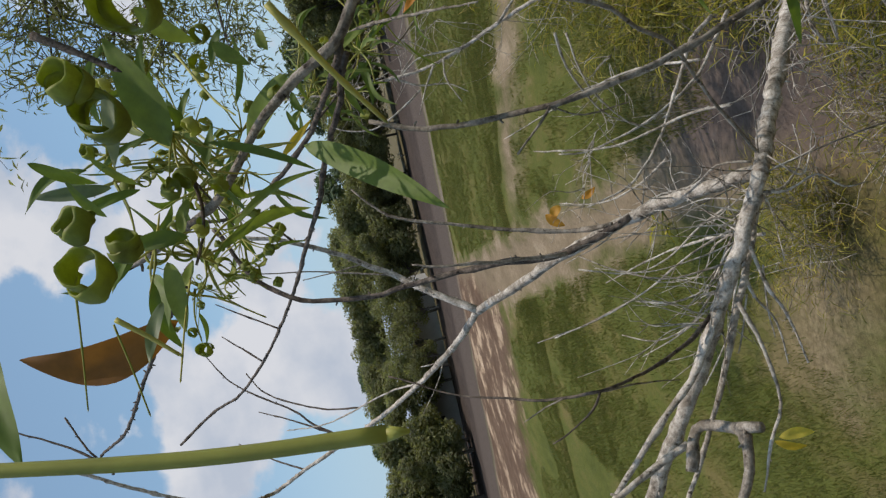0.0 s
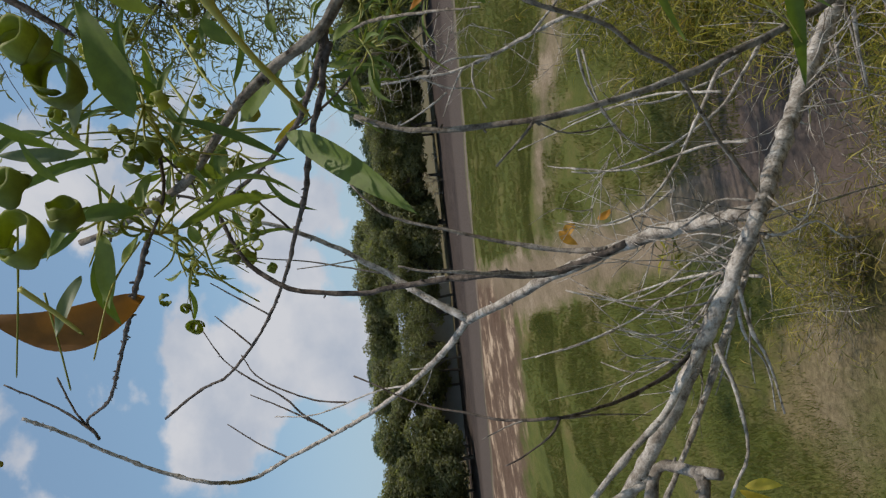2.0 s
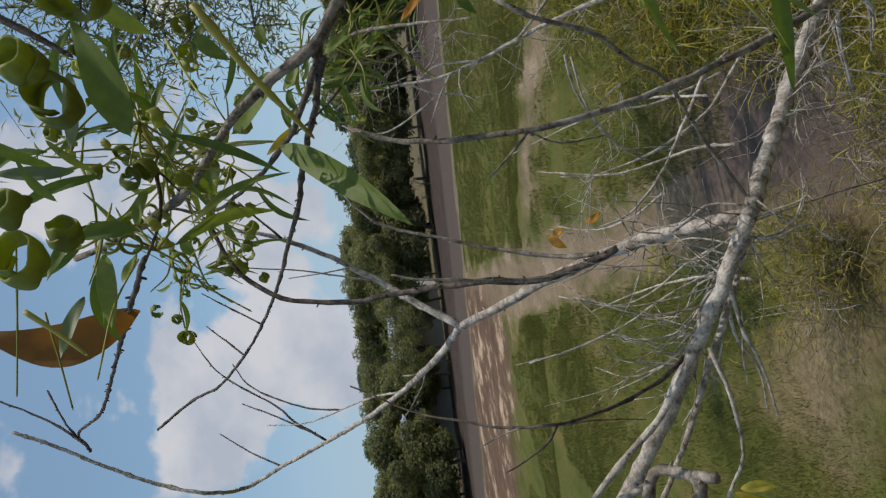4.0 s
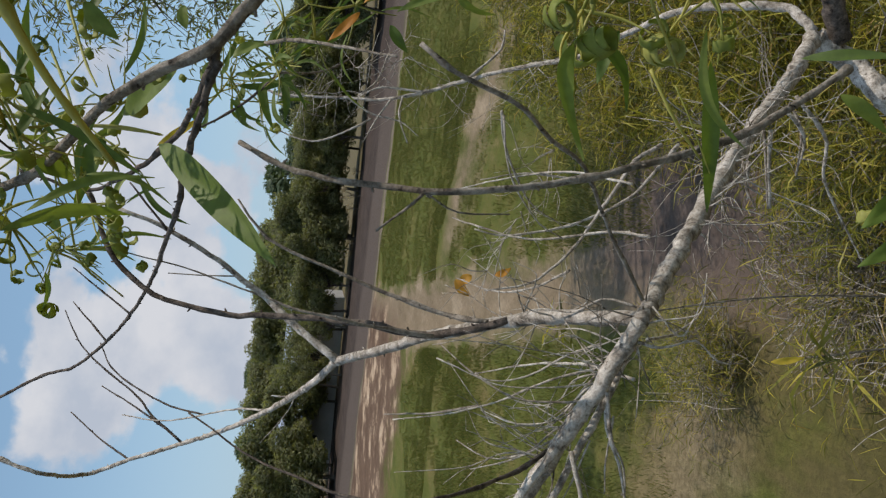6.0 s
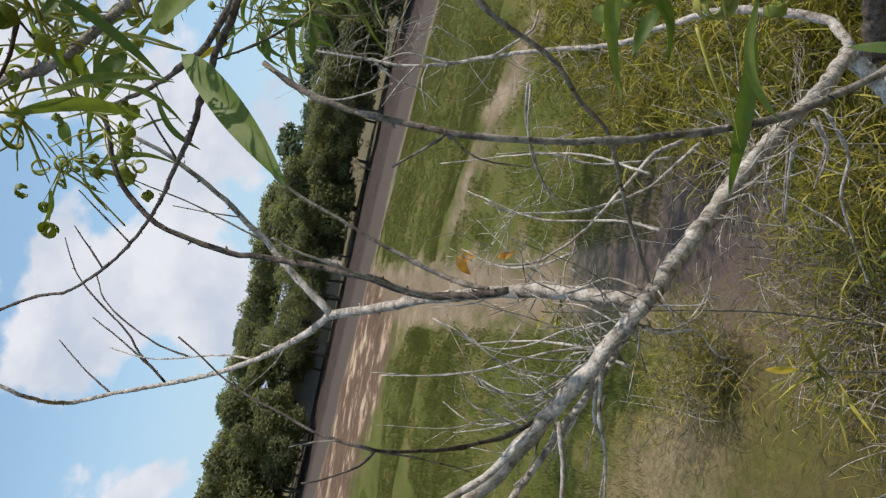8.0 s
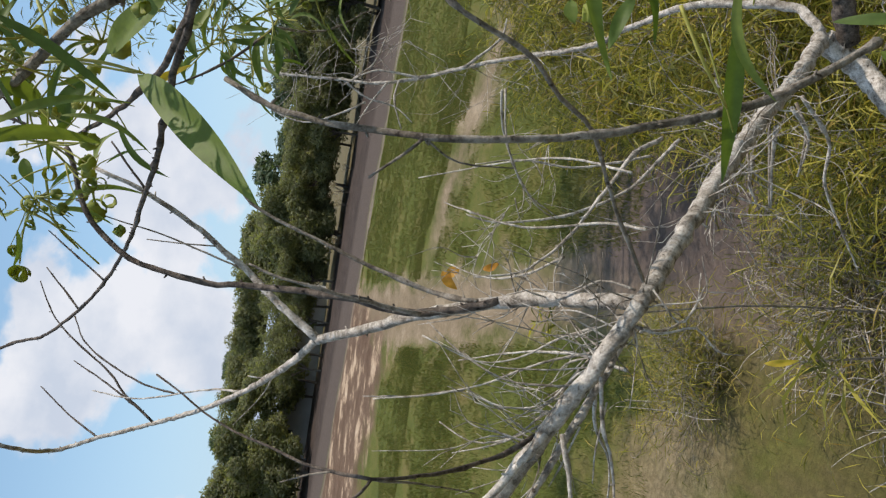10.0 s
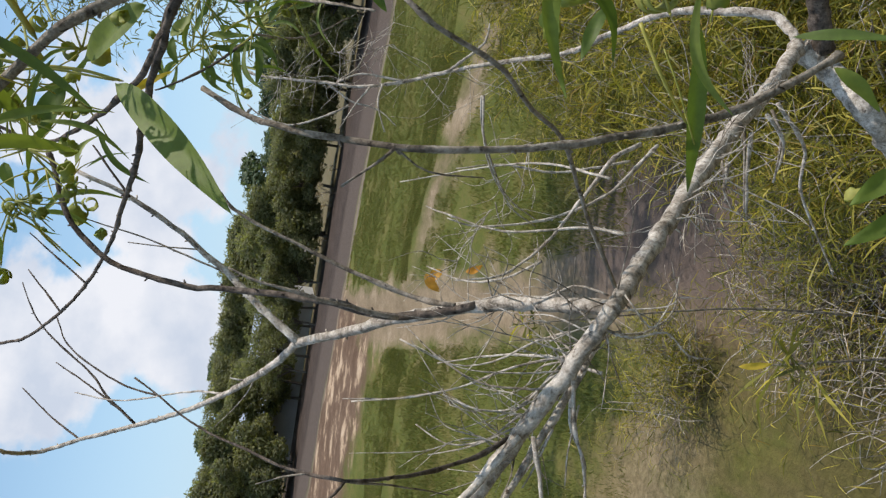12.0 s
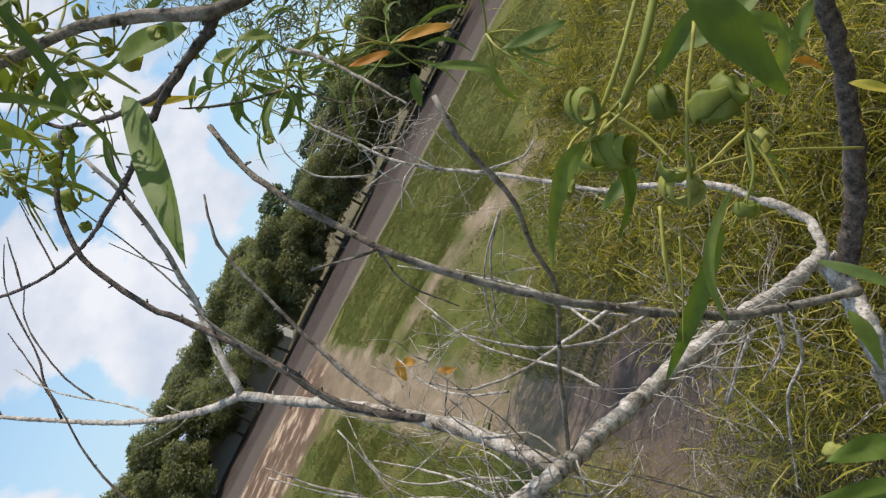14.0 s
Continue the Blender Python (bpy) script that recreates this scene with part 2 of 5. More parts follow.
def ground_material():
    m, t, b = material("ground", 0.95, 0.1)
    v = t.nodes.new("ShaderNodeNewGeometry").outputs["Position"]
    sep = t.nodes.new("ShaderNodeSeparateXYZ")
    t.links.new(v, sep.inputs[0])

    def calc(op, a, b2, c=None):
        n = t.nodes.new("ShaderNodeMath")
        n.operation = op
        for i, q in enumerate((a, b2, c)):
            if q is None:
                continue
            if isinstance(q, (int, float)):
                n.inputs[i].default_value = q
            else:
                t.links.new(q, n.inputs[i])
        return n.outputs[0]

    def step(x, lo, hi):
        n = t.nodes.new("ShaderNodeMapRange")
        n.interpolation_type = 'SMOOTHSTEP'
        t.links.new(x, n.inputs[0])
        n.inputs[1].default_value, n.inputs[2].default_value = lo, hi
        return n.outputs[0]

    X, Y = calc('ADD', sep.outputs[0], -0.19), sep.outputs[1]
    drawn = t.nodes.new("ShaderNodeMapping")
    drawn.inputs["Scale"].default_value = (1.0, 0.4, 1.0)
    t.links.new(v, drawn.inputs["Vector"])
    wob = noise_node(t, 0.35, 6, 0.6, v).outputs[0]
    wob2 = noise_node(t, 1.5, 7, 0.7, drawn.outputs[0]).outputs[0]
    fine = noise_node(t, 22, 7, 0.7, v).outputs[0]
    patch = noise_node(t, 0.9, 6, 0.65, drawn.outputs[0]).outputs[0]
    grass = ramp_node(t, wob2, [(0.3, (0.064, 0.078, 0.017)), (0.5, (0.1, 0.112, 0.026)), (0.72, (0.17, 0.135, 0.052))]).outputs[0]
    dry = ramp_node(t, patch, [(0.35, (0.08, 0.072, 0.026)), (0.55, (0.14, 0.115, 0.05)), (0.7, (0.21, 0.168, 0.085))]).outputs[0]
    sand = ramp_node(t, wob2, [(0.3, (0.155, 0.118, 0.074)), (0.55, (0.235, 0.182, 0.12)), (0.75, (0.38, 0.31, 0.22))]).outputs[0]
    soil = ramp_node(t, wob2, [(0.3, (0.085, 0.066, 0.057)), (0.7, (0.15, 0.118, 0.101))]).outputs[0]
    road = ramp_node(t, fine, [(0.3, (0.15, 0.12, 0.095)), (0.7, (0.23, 0.19, 0.152))]).outputs[0]
    # dry grass near the tree, and in patches
    col = mixed(t, step(calc('ADD', patch, calc('MULTIPLY', calc('SUBTRACT', 4.9, Y), 0.09)), 0.46, 0.6), grass, dry)
    # track
    mid = calc('ADD', -0.35, calc('MULTIPLY', calc('SUBTRACT', Y, 5.0), -0.135))
    off = calc('ABSOLUTE', calc('SUBTRACT', X, mid), 0)
    wide = calc('ADD', calc('ADD', 0.1, calc('MULTIPLY', Y, 0.03)), calc('MULTIPLY', calc('SUBTRACT', wob2, 0.5), 1.8))
    on = calc('MULTIPLY', step(calc('SUBTRACT', wide, off), -0.35, 0.25), step(Y, 3.2, 5.2))
    col = mixed(t, on, col, sand)
    # second faint track to the right
    off2 = calc('ABSOLUTE', calc('SUBTRACT', X, calc('ADD', 0.45, calc('MULTIPLY', calc('SUBTRACT', 14.4, Y), 0.85))), 0)
    on2 = calc('MULTIPLY', step(calc('ADD', calc('SUBTRACT', 0.95, off2), calc('MULTIPLY', calc('SUBTRACT', wob2, 0.5), 4.5)), -0.7, 1.3), calc('MULTIPLY', step(Y, 9.5, 11), step(calc('MULTIPLY', Y, -1.0), -16.0, -14.5)))
    col = mixed(t, on2, col, sand)
    # bare tan patch in the dry grass
    px, py = calc('MULTIPLY', calc('ADD', X, 1.35), 1.5), calc('MULTIPLY', calc('SUBTRACT', Y, 4.65), 1.7)
    away = calc('ADD', calc('MULTIPLY', px, px), calc('MULTIPLY', py, py))
    col = mixed(t, calc('MULTIPLY', step(calc('ADD', calc('SUBTRACT', 0.7, away), calc('MULTIPLY', calc('SUBTRACT', wob2, 0.5), 4.0)), -1.0, 1.2), 0.75), col, ramp_node(t, fine, [(0.3, (0.17, 0.132, 0.08)), (0.7, (0.29, 0.23, 0.15))]).outputs[0])
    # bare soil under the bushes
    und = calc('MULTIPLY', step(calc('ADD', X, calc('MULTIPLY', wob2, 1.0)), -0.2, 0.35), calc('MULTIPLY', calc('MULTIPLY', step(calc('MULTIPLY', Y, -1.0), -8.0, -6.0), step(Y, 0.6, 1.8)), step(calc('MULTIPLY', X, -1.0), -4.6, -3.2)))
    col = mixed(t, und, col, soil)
    # sandy shoulder, tarred road, painted tree shade, and litter under the trees beyond it
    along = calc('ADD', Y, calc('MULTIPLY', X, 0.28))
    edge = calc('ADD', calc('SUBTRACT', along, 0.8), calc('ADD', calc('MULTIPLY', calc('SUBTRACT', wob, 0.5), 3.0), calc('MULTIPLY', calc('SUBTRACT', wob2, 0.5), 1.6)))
    col = mixed(t, calc('MULTIPLY', step(edge, 29.4, 30.1), step(calc('MULTIPLY', edge, -1.0), -31.0, -30.0)), col, road)
    col = mixed(t, step(edge, 30.2, 31.0), col, ramp_node(t, fine, [(0.3, (0.075, 0.059, 0.049)), (0.7, (0.115, 0.092, 0.078))]).outputs[0])
    # shade at the foot of the trees, put into the ground colour as a dark band
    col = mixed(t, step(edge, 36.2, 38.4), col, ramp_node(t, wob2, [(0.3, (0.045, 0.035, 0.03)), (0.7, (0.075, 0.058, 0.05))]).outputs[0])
    col = mixed(t, step(edge, 50.5, 52.0), col, mixed(t, wob2, (0.17, 0.125, 0.09), (0.1, 0.11, 0.045)))
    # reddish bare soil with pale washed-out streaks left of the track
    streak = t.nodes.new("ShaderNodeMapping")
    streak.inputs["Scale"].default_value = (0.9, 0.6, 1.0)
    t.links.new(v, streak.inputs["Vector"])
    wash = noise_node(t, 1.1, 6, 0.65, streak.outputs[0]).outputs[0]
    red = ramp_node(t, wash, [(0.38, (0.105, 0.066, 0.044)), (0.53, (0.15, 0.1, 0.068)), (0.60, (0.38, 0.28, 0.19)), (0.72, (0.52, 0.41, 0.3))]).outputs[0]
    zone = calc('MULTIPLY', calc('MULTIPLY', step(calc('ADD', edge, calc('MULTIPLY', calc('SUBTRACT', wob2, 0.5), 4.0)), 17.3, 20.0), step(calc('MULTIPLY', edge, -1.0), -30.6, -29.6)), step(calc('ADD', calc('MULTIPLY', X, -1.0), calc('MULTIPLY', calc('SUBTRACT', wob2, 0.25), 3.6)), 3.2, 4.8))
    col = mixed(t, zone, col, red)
    col = mixed(t, 0.8, col, ramp_node(t, fine, [(0.25, (0.55, 0.55, 0.55)), (0.7, (1.25, 1.25, 1.25))]).outputs[0], 'MULTIPLY')
    t.links.new(col, b.inputs["Base Color"])
    bumped(t, b, fine, 0.8, 0.03)
    return m


def grid_lines(lo, hi, near, far):
    """Spacings that widen away from the tree."""
    out, v = [0.0], 0.0
    while v < hi:
        v += near + (far - near) * min(1, v / hi) ** 1.5
        out.append(v)
    neg, v = [], 0.0
    while v > lo:
        v -= near + (far - near) * min(1, v / lo) ** 1.5
        neg.append(v)
    return neg[::-1] + out


gx, gy = grid_lines(-1500, 1500, 0.18, 90), grid_lines(-300, 2500, 0.16, 90)
gv = [(x, y, ground_height(x, y)) for y in gy for x in gx]
gf = [(j * len(gx) + i, j * len(gx) + i + 1, (j + 1) * len(gx) + i + 1, (j + 1) * len(gx) + i) for j in range(len(gy) - 1) for i in range(len(gx) - 1)]
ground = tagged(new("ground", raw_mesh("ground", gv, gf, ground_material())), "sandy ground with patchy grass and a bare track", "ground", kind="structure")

# ---- trees beyond the road ----
def leaf_cloud(verts, faces, rng, centre, radii, count, size):
    """Many small bent leaves spread through a lobe, denser towards its skin."""
    for _ in range(count):
        d = Vector((rng.gauss(0, 1), rng.gauss(0, 1), rng.gauss(0, 1))).normalized()
        r = rng.uniform(0.25, 1.0) ** 0.45 * (1 + 0.25 * noise.noise(d * 2.3 + Vector(centre)))
        p = Vector(centre) + Vector((d.x * radii[0], d.y * radii[1], d.z * radii[2])) * r
        a = Vector((rng.gauss(0, 1), rng.gauss(0, 1), rng.gauss(0, 0.6))).normalized()
        n = (a.cross(d + Vector((0, 0, 0.5)))).normalized()
        s = size * rng.uniform(0.5, 1.3)
        i = len(verts)
        fold = a.cross(n) * s * 0.18
        verts.extend((p - a * s, p + n * s * 0.42 + fold, p + a * s, p - n * s * 0.42 + fold))
        faces.append((i, i + 1, i + 2, i + 3))


def tree(name, label, seed, h, spread, leaf, lobes, count, size, bare=0.22):
    rng = random.Random(seed)
    root = tagged(new(name), label, "tree", "trees beyond the road")
    v, f = [], []
    top = Vector((rng.uniform(-.3, .3), rng.uniform(-.3, .3), h * 0.7))
    sweep(v, f, spline([(0, 0, -0.1), (rng.uniform(-.15, .15), rng.uniform(-.1, .1), h * .25), (top.x * .6, top.y * .6, h * .48), top], 4), h * .02, h * .006, 7, .2)
    centres = []
    for k in range(lobes):
        a = k * 2.4 + rng.uniform(-.4, .4)
        r = spread * rng.uniform(0.25, 0.85)
        c = Vector((math.cos(a) * r, math.sin(a) * r, h * (bare + (0.9 - bare) * rng.uniform(0.12, 1))))
        centres.append(c)
        start = Vector((top.x * .4, top.y * .4, h * rng.uniform(.2, .5)))
        sweep(v, f, spline([start, start.lerp(c, .5) + Vector((0, 0, .1 * h * rng.uniform(-.3, .6))), c], 4), h * .009, h * .003, 5, .15)
    part("trunk", raw_mesh("trunk", v, f, TRUNK), root)
    v, f = [], []
    for c in centres:
        k = rng.uniform(0.7, 1.25)
        leaf_cloud(v, f, rng, c, (spread * .36 * k, spread * .36 * k, h * .145 * k), count // lobes, size)
    part("crown", raw_mesh("crown", v, f, leaf, False), root)
    return root


def put(x, y, turn, s):
    return Matrix.Translation((x, y, GROUND)) @ Matrix.Rotation(turn, 4, 'Z') @ Matrix.Diagonal((s, s, s * 1.0, 1))


kinds = [
    tree("acacia_tree", "dark green broad-crowned roadside acacia tree", 3, 5.2, 2.6, TREE_LEAF, 22, 15000, 0.13, .16),
    tree("acacia_tree", "dark green leafy tree with low branches", 5, 5.6, 2.3, TREE_LEAF, 24, 15000, 0.13, .1),
    tree("acacia_tree", "rounded green tree with a thin grey trunk", 8, 4.8, 2.8, TREE_LEAF, 21, 15000, 0.13, .2),
]
thin = tree("acacia_tree", "young thin-crowned tree before the building", 14, 4.6, 2.0, TREE_LEAF, 14, 3600, 0.1, .2)
BACK = 1.19
rng = random.Random(11)
spots = []
x = -26.0
while x < 24:
    spots.append((x, 42.3 - 0.2 * x + rng.uniform(-1.6, 2.6), -1 if -10 < x < -4.3 else rng.uniform(.72, 1.15)))
    x += rng.uniform(1.9, 3.0)
x = -30.0
while x < 30:
    spots.append((x, (56 if -14.5 < x < -3 else 47) - 0.2 * x + rng.uniform(-2, 3), rng.uniform(1.2, 1.45) if -14.5 < x < -3 else rng.uniform(.85, 1.25)))
    x += rng.uniform(2.2, 3.4)
spots += [(-12.6, 40.2, 1.2), (-15.2, 40.6, 1.3), (12.0, 36.8, 1.1), (9.5, 38, 1.0)]
for i, (x, y, s) in enumerate(spots):
    m = put(x * BACK, y * BACK, rng.uniform(0, 6.28), 0.99 * (s if s > 0 else rng.uniform(.7, .95)))
    if s < 0:
        copy_thing(thin, m)
        continue
    if i < 3:
        kinds[i].matrix_basis = m
    else:
        copy_thing(kinds[i % 3], m)
thin.matrix_basis = put(-8.8, 51.6, 1.0, 0.94)
copy_thing(thin, put(-7.1, 53.1, 3.0, 1.10))
copy_thing(thin, put(-10.9, 53.3, 5.0, 1.16))
copy_thing(thin, put(-5.8, 52.1, 2.0, 1.04))
far_kind = tree("distant_tree", "distant hazy green tree of the far wood", 21, 9, 5.5, FAR_LEAF, 12, 3500, 0.4, .02)
far_kind["group"] = "distant wood"
far_kind.matrix_basis = put(-60, 110, 0, 1)
for i in range(34):
    copy_thing(far_kind, put(-75 + i * 4.6 + rng.uniform(-1.5, 1.5), 105 + rng.uniform(-8, 14), rng.uniform(0, 6.28), rng.uniform(.8, 1.15)))


# pale dry growth under the trees
dry = tree("dry_bush", "pale dry bush under the roadside trees", 51, 1.5, .6, DRY_LEAF, 9, 420, 0.05, .3)
dry["category"], dry["group"] = "bush", "dry bushes under the trees"
dry.matrix_basis = put(1.4, 47.8, 0.0, 0.83)
copy_thing(dry, put(0.6, 48.1, 2.0, 0.66))
copy_thing(dry, put(2.7, 47.8, 4.0, 0.55))
copy_thing(dry, put(-1.4, 48.3, 1.0, 0.50))


# ---- low building behind the trees ----
def box(lo, hi, mat, name):
    bm = bmesh.new()
    bmesh.ops.create_cube(bm, size=1, matrix=Matrix.Translation([(a + b) / 2 for a, b in zip(lo, hi)]) @ Matrix.Diagonal([b - a for a, b in zip(lo, hi)] + [1]))
    return to_mesh(name, bm, mat, False)


WALL = plain("pale_wall", (0.4, 0.4, 0.39), 0.8, 1.5, 0.12)
ROOF = plain("blue_sheet_roof", (0.34, 0.39, 0.47), 0.45, 2.0, 0.15)
GLASS = plain("dark_window", (0.05, 0.06, 0.07), 0.1, 1.0, 0.1, 0.6)
house = tagged(new("house"), "low pale building with a light blue sheet roof", "building")
house.location = (-11.2, 59.5, GROUND)
house.scale = (1.2, 1.2, 1.12)
part("wall", box((-4.8, -2.5, 0), (4.8, 2.5, 2.0), WALL, "wall"), house)
bm = bmesh.new()
ridge = [bm.verts.new(p) for p in ((-5.2, -3.2, 1.9), (5.2, -3.2, 1.9), (5.2, 0, 3.4), (-5.2, 0, 3.4), (5.2, 3.2, 1.9), (-5.2, 3.2, 1.9), (-5.2, 0, 2.0), (5.2, 0, 2.0))]
for q in ((0, 1, 2, 3), (3, 2, 4, 5), (0, 3, 5, 6), (1, 7, 4, 2)):
    bm.faces.new([ridge[i] for i in q])
part("roof", to_mesh("roof", bm, ROOF, False), house)
for i in range(4):
    part("window", box((-4.3 + i * 2.3, -2.56, .9), (-3.1 + i * 2.3, -2.5, 1.9), GLASS, "window"), house)

# ---- the acacia before the camera ----
acacia = tagged(new("acacia_tree"), "pale-barked acacia with bare twigs, narrow leaves and coiled pods", "tree")
acacia.rotation_euler = (0, radians(-4.5), 0)
limb_rng = random.Random(4)


def limb(name, mat, r0, r1, points):
    length = sum((Vector(a) - Vector(b)).length for a, b in zip(points, points[1:]))
    steps = max(3, int(length / 0.018 / (len(points) - 1)))
    v, f = [], []
    thick = max(r0, r1)
    line = spline(points, steps)
    for i, q in enumerate(line):
        wob = 0.26 * thick + 0.0008
        q += Vector((noise.noise(q * 35), noise.noise(q * 35 + Vector((7, 0, 0))), noise.noise(q * 35 + Vector((0, 9, 0))))) * wob * (0 if i in (0, len(line) - 1) else 1)
    sweep(v, f, line, r0, r1, 14 if thick > 0.006 else 7, 0.3, 0.16, limb_rng)
    # buds and broken side shoots
    walk_on = 0.0
    for p, q in zip(line, line[1:]):
        walk_on += (q - p).length
        if walk_on > limb_rng.uniform(.022, .075):
            walk_on = 0.0
            d = (q - p).normalized()
            s = (d.orthogonal() * limb_rng.uniform(-1, 1) + d.cross(d.orthogonal()) * limb_rng.uniform(-1, 1)).normalized()
            size = min(.0045, thick * .8) * limb_rng.uniform(.5, 1.3)
            r = min(.0022, thick * .4)
            sweep(v, f, [p, p + s * (thick * .6 + size * .5) + d * size * .4, p + s * (thick * .8 + size) + d * size], r, r * .6, 5)
    return part(name, raw_mesh(name, v, f, mat), acacia)


def fine_twigs(mat, a, b, count, reach, lean, seed):
    """Thin bare twigs that spring from the limb between a and b."""
    rng = random.Random(seed)
    a, b = Vector(a), Vector(b)
    for _ in range(count):
        p = a.lerp(b, rng.random())
        d = (Vector(lean) + Vector((rng.gauss(0, .5), rng.gauss(0, .45), rng.gauss(0, .5)))).normalized()
        l = reach * rng.uniform(.35, 1.1)
        bow = d.orthogonal().normalized() * l * rng.uniform(-.2, .2)
        kink = Vector((rng.gauss(0, .05), rng.gauss(0, .05), rng.gauss(0, .05))) * l
        line = spline([p, p + d * l * .3 + bow * .8, p + d * l * .65 + bow + kink, p + d * l + bow * rng.uniform(-.4, 1.5) - kink + Vector((0, 0, l * .15))], 5)
        v, f = [], []
        sweep(v, f, line, rng.uniform(.0008, .0015), .0004, 5, .1, .2, rng)
        for _ in range(rng.randrange(1, 4)):
            q = line[rng.randrange(4, 12)]
            e = q + (d + Vector((rng.gauss(0, .6), rng.gauss(0, .6), rng.gauss(0, .6)))).normalized() * l * rng.uniform(.15, .4)
            sweep(v, f, [q, q.lerp(e, .5) + bow * .2 + kink * .5, e], .0007, .0003, 4)
        part("twig", raw_mesh("twig", v, f, mat), acacia)


limb("stem", WHITE, 0.0265, 0.0259, [(0.120, 2.250, -2.450), (0.140, 2.100, -1.950), (0.200, 1.900, -1.600), (0.304, 1.672, -1.261), (0.413, 1.740, -1.195), (0.476, 1.759, -1.111)])
limb("branch", WHITE, 0.0175, 0.0103, [(0.476, 1.759, -1.111), (0.342, 1.578, -0.946), (0.221, 1.399, -0.773), (0.088, 1.172, -0.579), (-0.010, 1.036, -0.460), (-0.081, 0.917, -0.365)])
limb("branch", WHITE, 0.0103, 0.0102, [(-0.081, 0.917, -0.365), (-0.164, 0.922, -0.316), (-0.253, 0.928, -0.257), (-0.342, 0.934, -0.195), (-0.407, 0.944, -0.151), (-0.497, 0.954, -0.095), (-0.612, 0.981, -0.028)])
limb("branch", WHITE, 0.0100, 0.0082, [(-0.079, 0.926, -0.373), (-0.086, 0.983, -0.335), (-0.094, 1.060, -0.299), (-0.109, 1.130, -0.249), (-0.130, 1.208, -0.204), (-0.153, 1.286, -0.155), (-0.191, 1.397, -0.095), (-0.231, 1.510, -0.020)])
limb("branch", WHITE, 0.0077, 0.0036, [(-0.231, 1.510, -0.020), (-0.191, 1.538, 0.033), (-0.154, 1.566, 0.079), (-0.118, 1.592, 0.121), (-0.088, 1.590, 0.161), (-0.051, 1.590, 0.205), (-0.020, 1.590, 0.254), (0.013, 1.592, 0.312), (0.046, 1.598, 0.395)])
limb("branch", WHITE, 0.0072, 0.0055, [(-0.231, 1.510, -0.020), (-0.321, 1.719, 0.036), (-0.437, 2.033, 0.121), (-0.566, 2.355, 0.252), (-0.687, 2.635, 0.431), (-0.772, 2.765, 0.617), (-0.836, 2.838, 0.760), (-0.767, 2.614, 0.823), (-0.708, 2.624, 0.980), (-0.602, 2.639, 1.163), (-0.503, 2.651, 1.311), (-0.442, 2.659, 1.420)])
limb("branch", DARK, 0.0059, 0.0042, [(-0.106, 1.120, -0.249), (-0.119, 1.141, -0.208), (-0.132, 1.165, -0.160), (-0.134, 1.193, -0.114), (-0.126, 1.223, -0.061), (-0.123, 1.263, -0.011), (-0.125, 1.304, 0.049), (-0.124, 1.331, 0.107), (-0.127, 1.359, 0.166), (-0.117, 1.387, 0.228), (-0.099, 1.415, 0.292), (-0.060, 1.442, 0.346), (-0.013, 1.460, 0.381), (0.042, 1.476, 0.399), (0.073, 1.481, 0.414)])
limb("twig", GREY, 0.0036, 0.0015, [(-0.134, 1.157, -0.147), (-0.125, 1.146, -0.097), (-0.113, 1.126, -0.041), (-0.099, 1.115, 0.010), (-0.088, 1.125, 0.059), (-0.077, 1.130, 0.087)])
limb("twig", DARK, 0.0030, 0.0015, [(-0.240, 0.929, -0.255), (-0.253, 0.895, -0.210), (-0.252, 0.844, -0.157), (-0.243, 0.783, -0.102), (-0.233, 0.741, -0.053)])
limb("twig", DARK, 0.0018, 0.0009, [(-0.233, 0.741, -0.053), (-0.238, 0.777, -0.021), (-0.238, 0.802, 0.007), (-0.228, 0.831, 0.048), (-0.220, 0.858, 0.085), (-0.205, 0.885, 0.118), (-0.183, 0.914, 0.160)])
limb("twig", DARK, 0.0015, 0.0008, [(-0.233, 0.741, -0.053), (-0.248, 0.738, -0.040), (-0.261, 0.737, -0.014), (-0.270, 0.740, 0.010)])
limb("twig", GREY, 0.0013, 0.0006, [(-0.233, 0.741, -0.053), (-0.257, 0.800, -0.117), (-0.294, 0.888, -0.182)])
limb("twig", GREY, 0.0011, 0.0005, [(-0.238, 0.777, -0.021), (-0.246, 0.791, 0.000), (-0.258, 0.805, 0.026)])
limb("twig", DARK, 0.0030, 0.0036, [(0.153, 0.623, 0.097), (0.138, 0.639, 0.107), (0.119, 0.665, 0.116), (0.099, 0.741, 0.136), (0.086, 0.804, 0.150), (0.047, 0.949, 0.178), (-0.004, 1.159, 0.229), (-0.076, 1.422, 0.296), (-0.166, 1.687, 0.386), (-0.245, 1.851, 0.470), (-0.331, 2.019, 0.584), (-0.372, 2.137, 0.687), (-0.454, 2.261, 0.835)])
limb("twig", DARK, 0.0024, 0.0012, [(-0.245, 1.851, 0.470), (-0.207, 1.886, 0.512), (-0.166, 1.921, 0.558)])
limb("twig", DARK, 0.0022, 0.0011, [(-0.166, 1.687, 0.386), (-0.126, 1.726, 0.446), (-0.079, 1.766, 0.515)])
limb("branch", GREY, 0.0055, 0.0030, [(0.215, 0.620, 0.061), (0.190, 0.622, 0.081), (0.162, 0.625, 0.107), (0.147, 0.639, 0.145), (0.126, 0.652, 0.183), (0.099, 0.677, 0.217), (0.071, 0.700, 0.251), (0.055, 0.725, 0.291), (0.041, 0.751, 0.338), (0.032, 0.777, 0.392)])
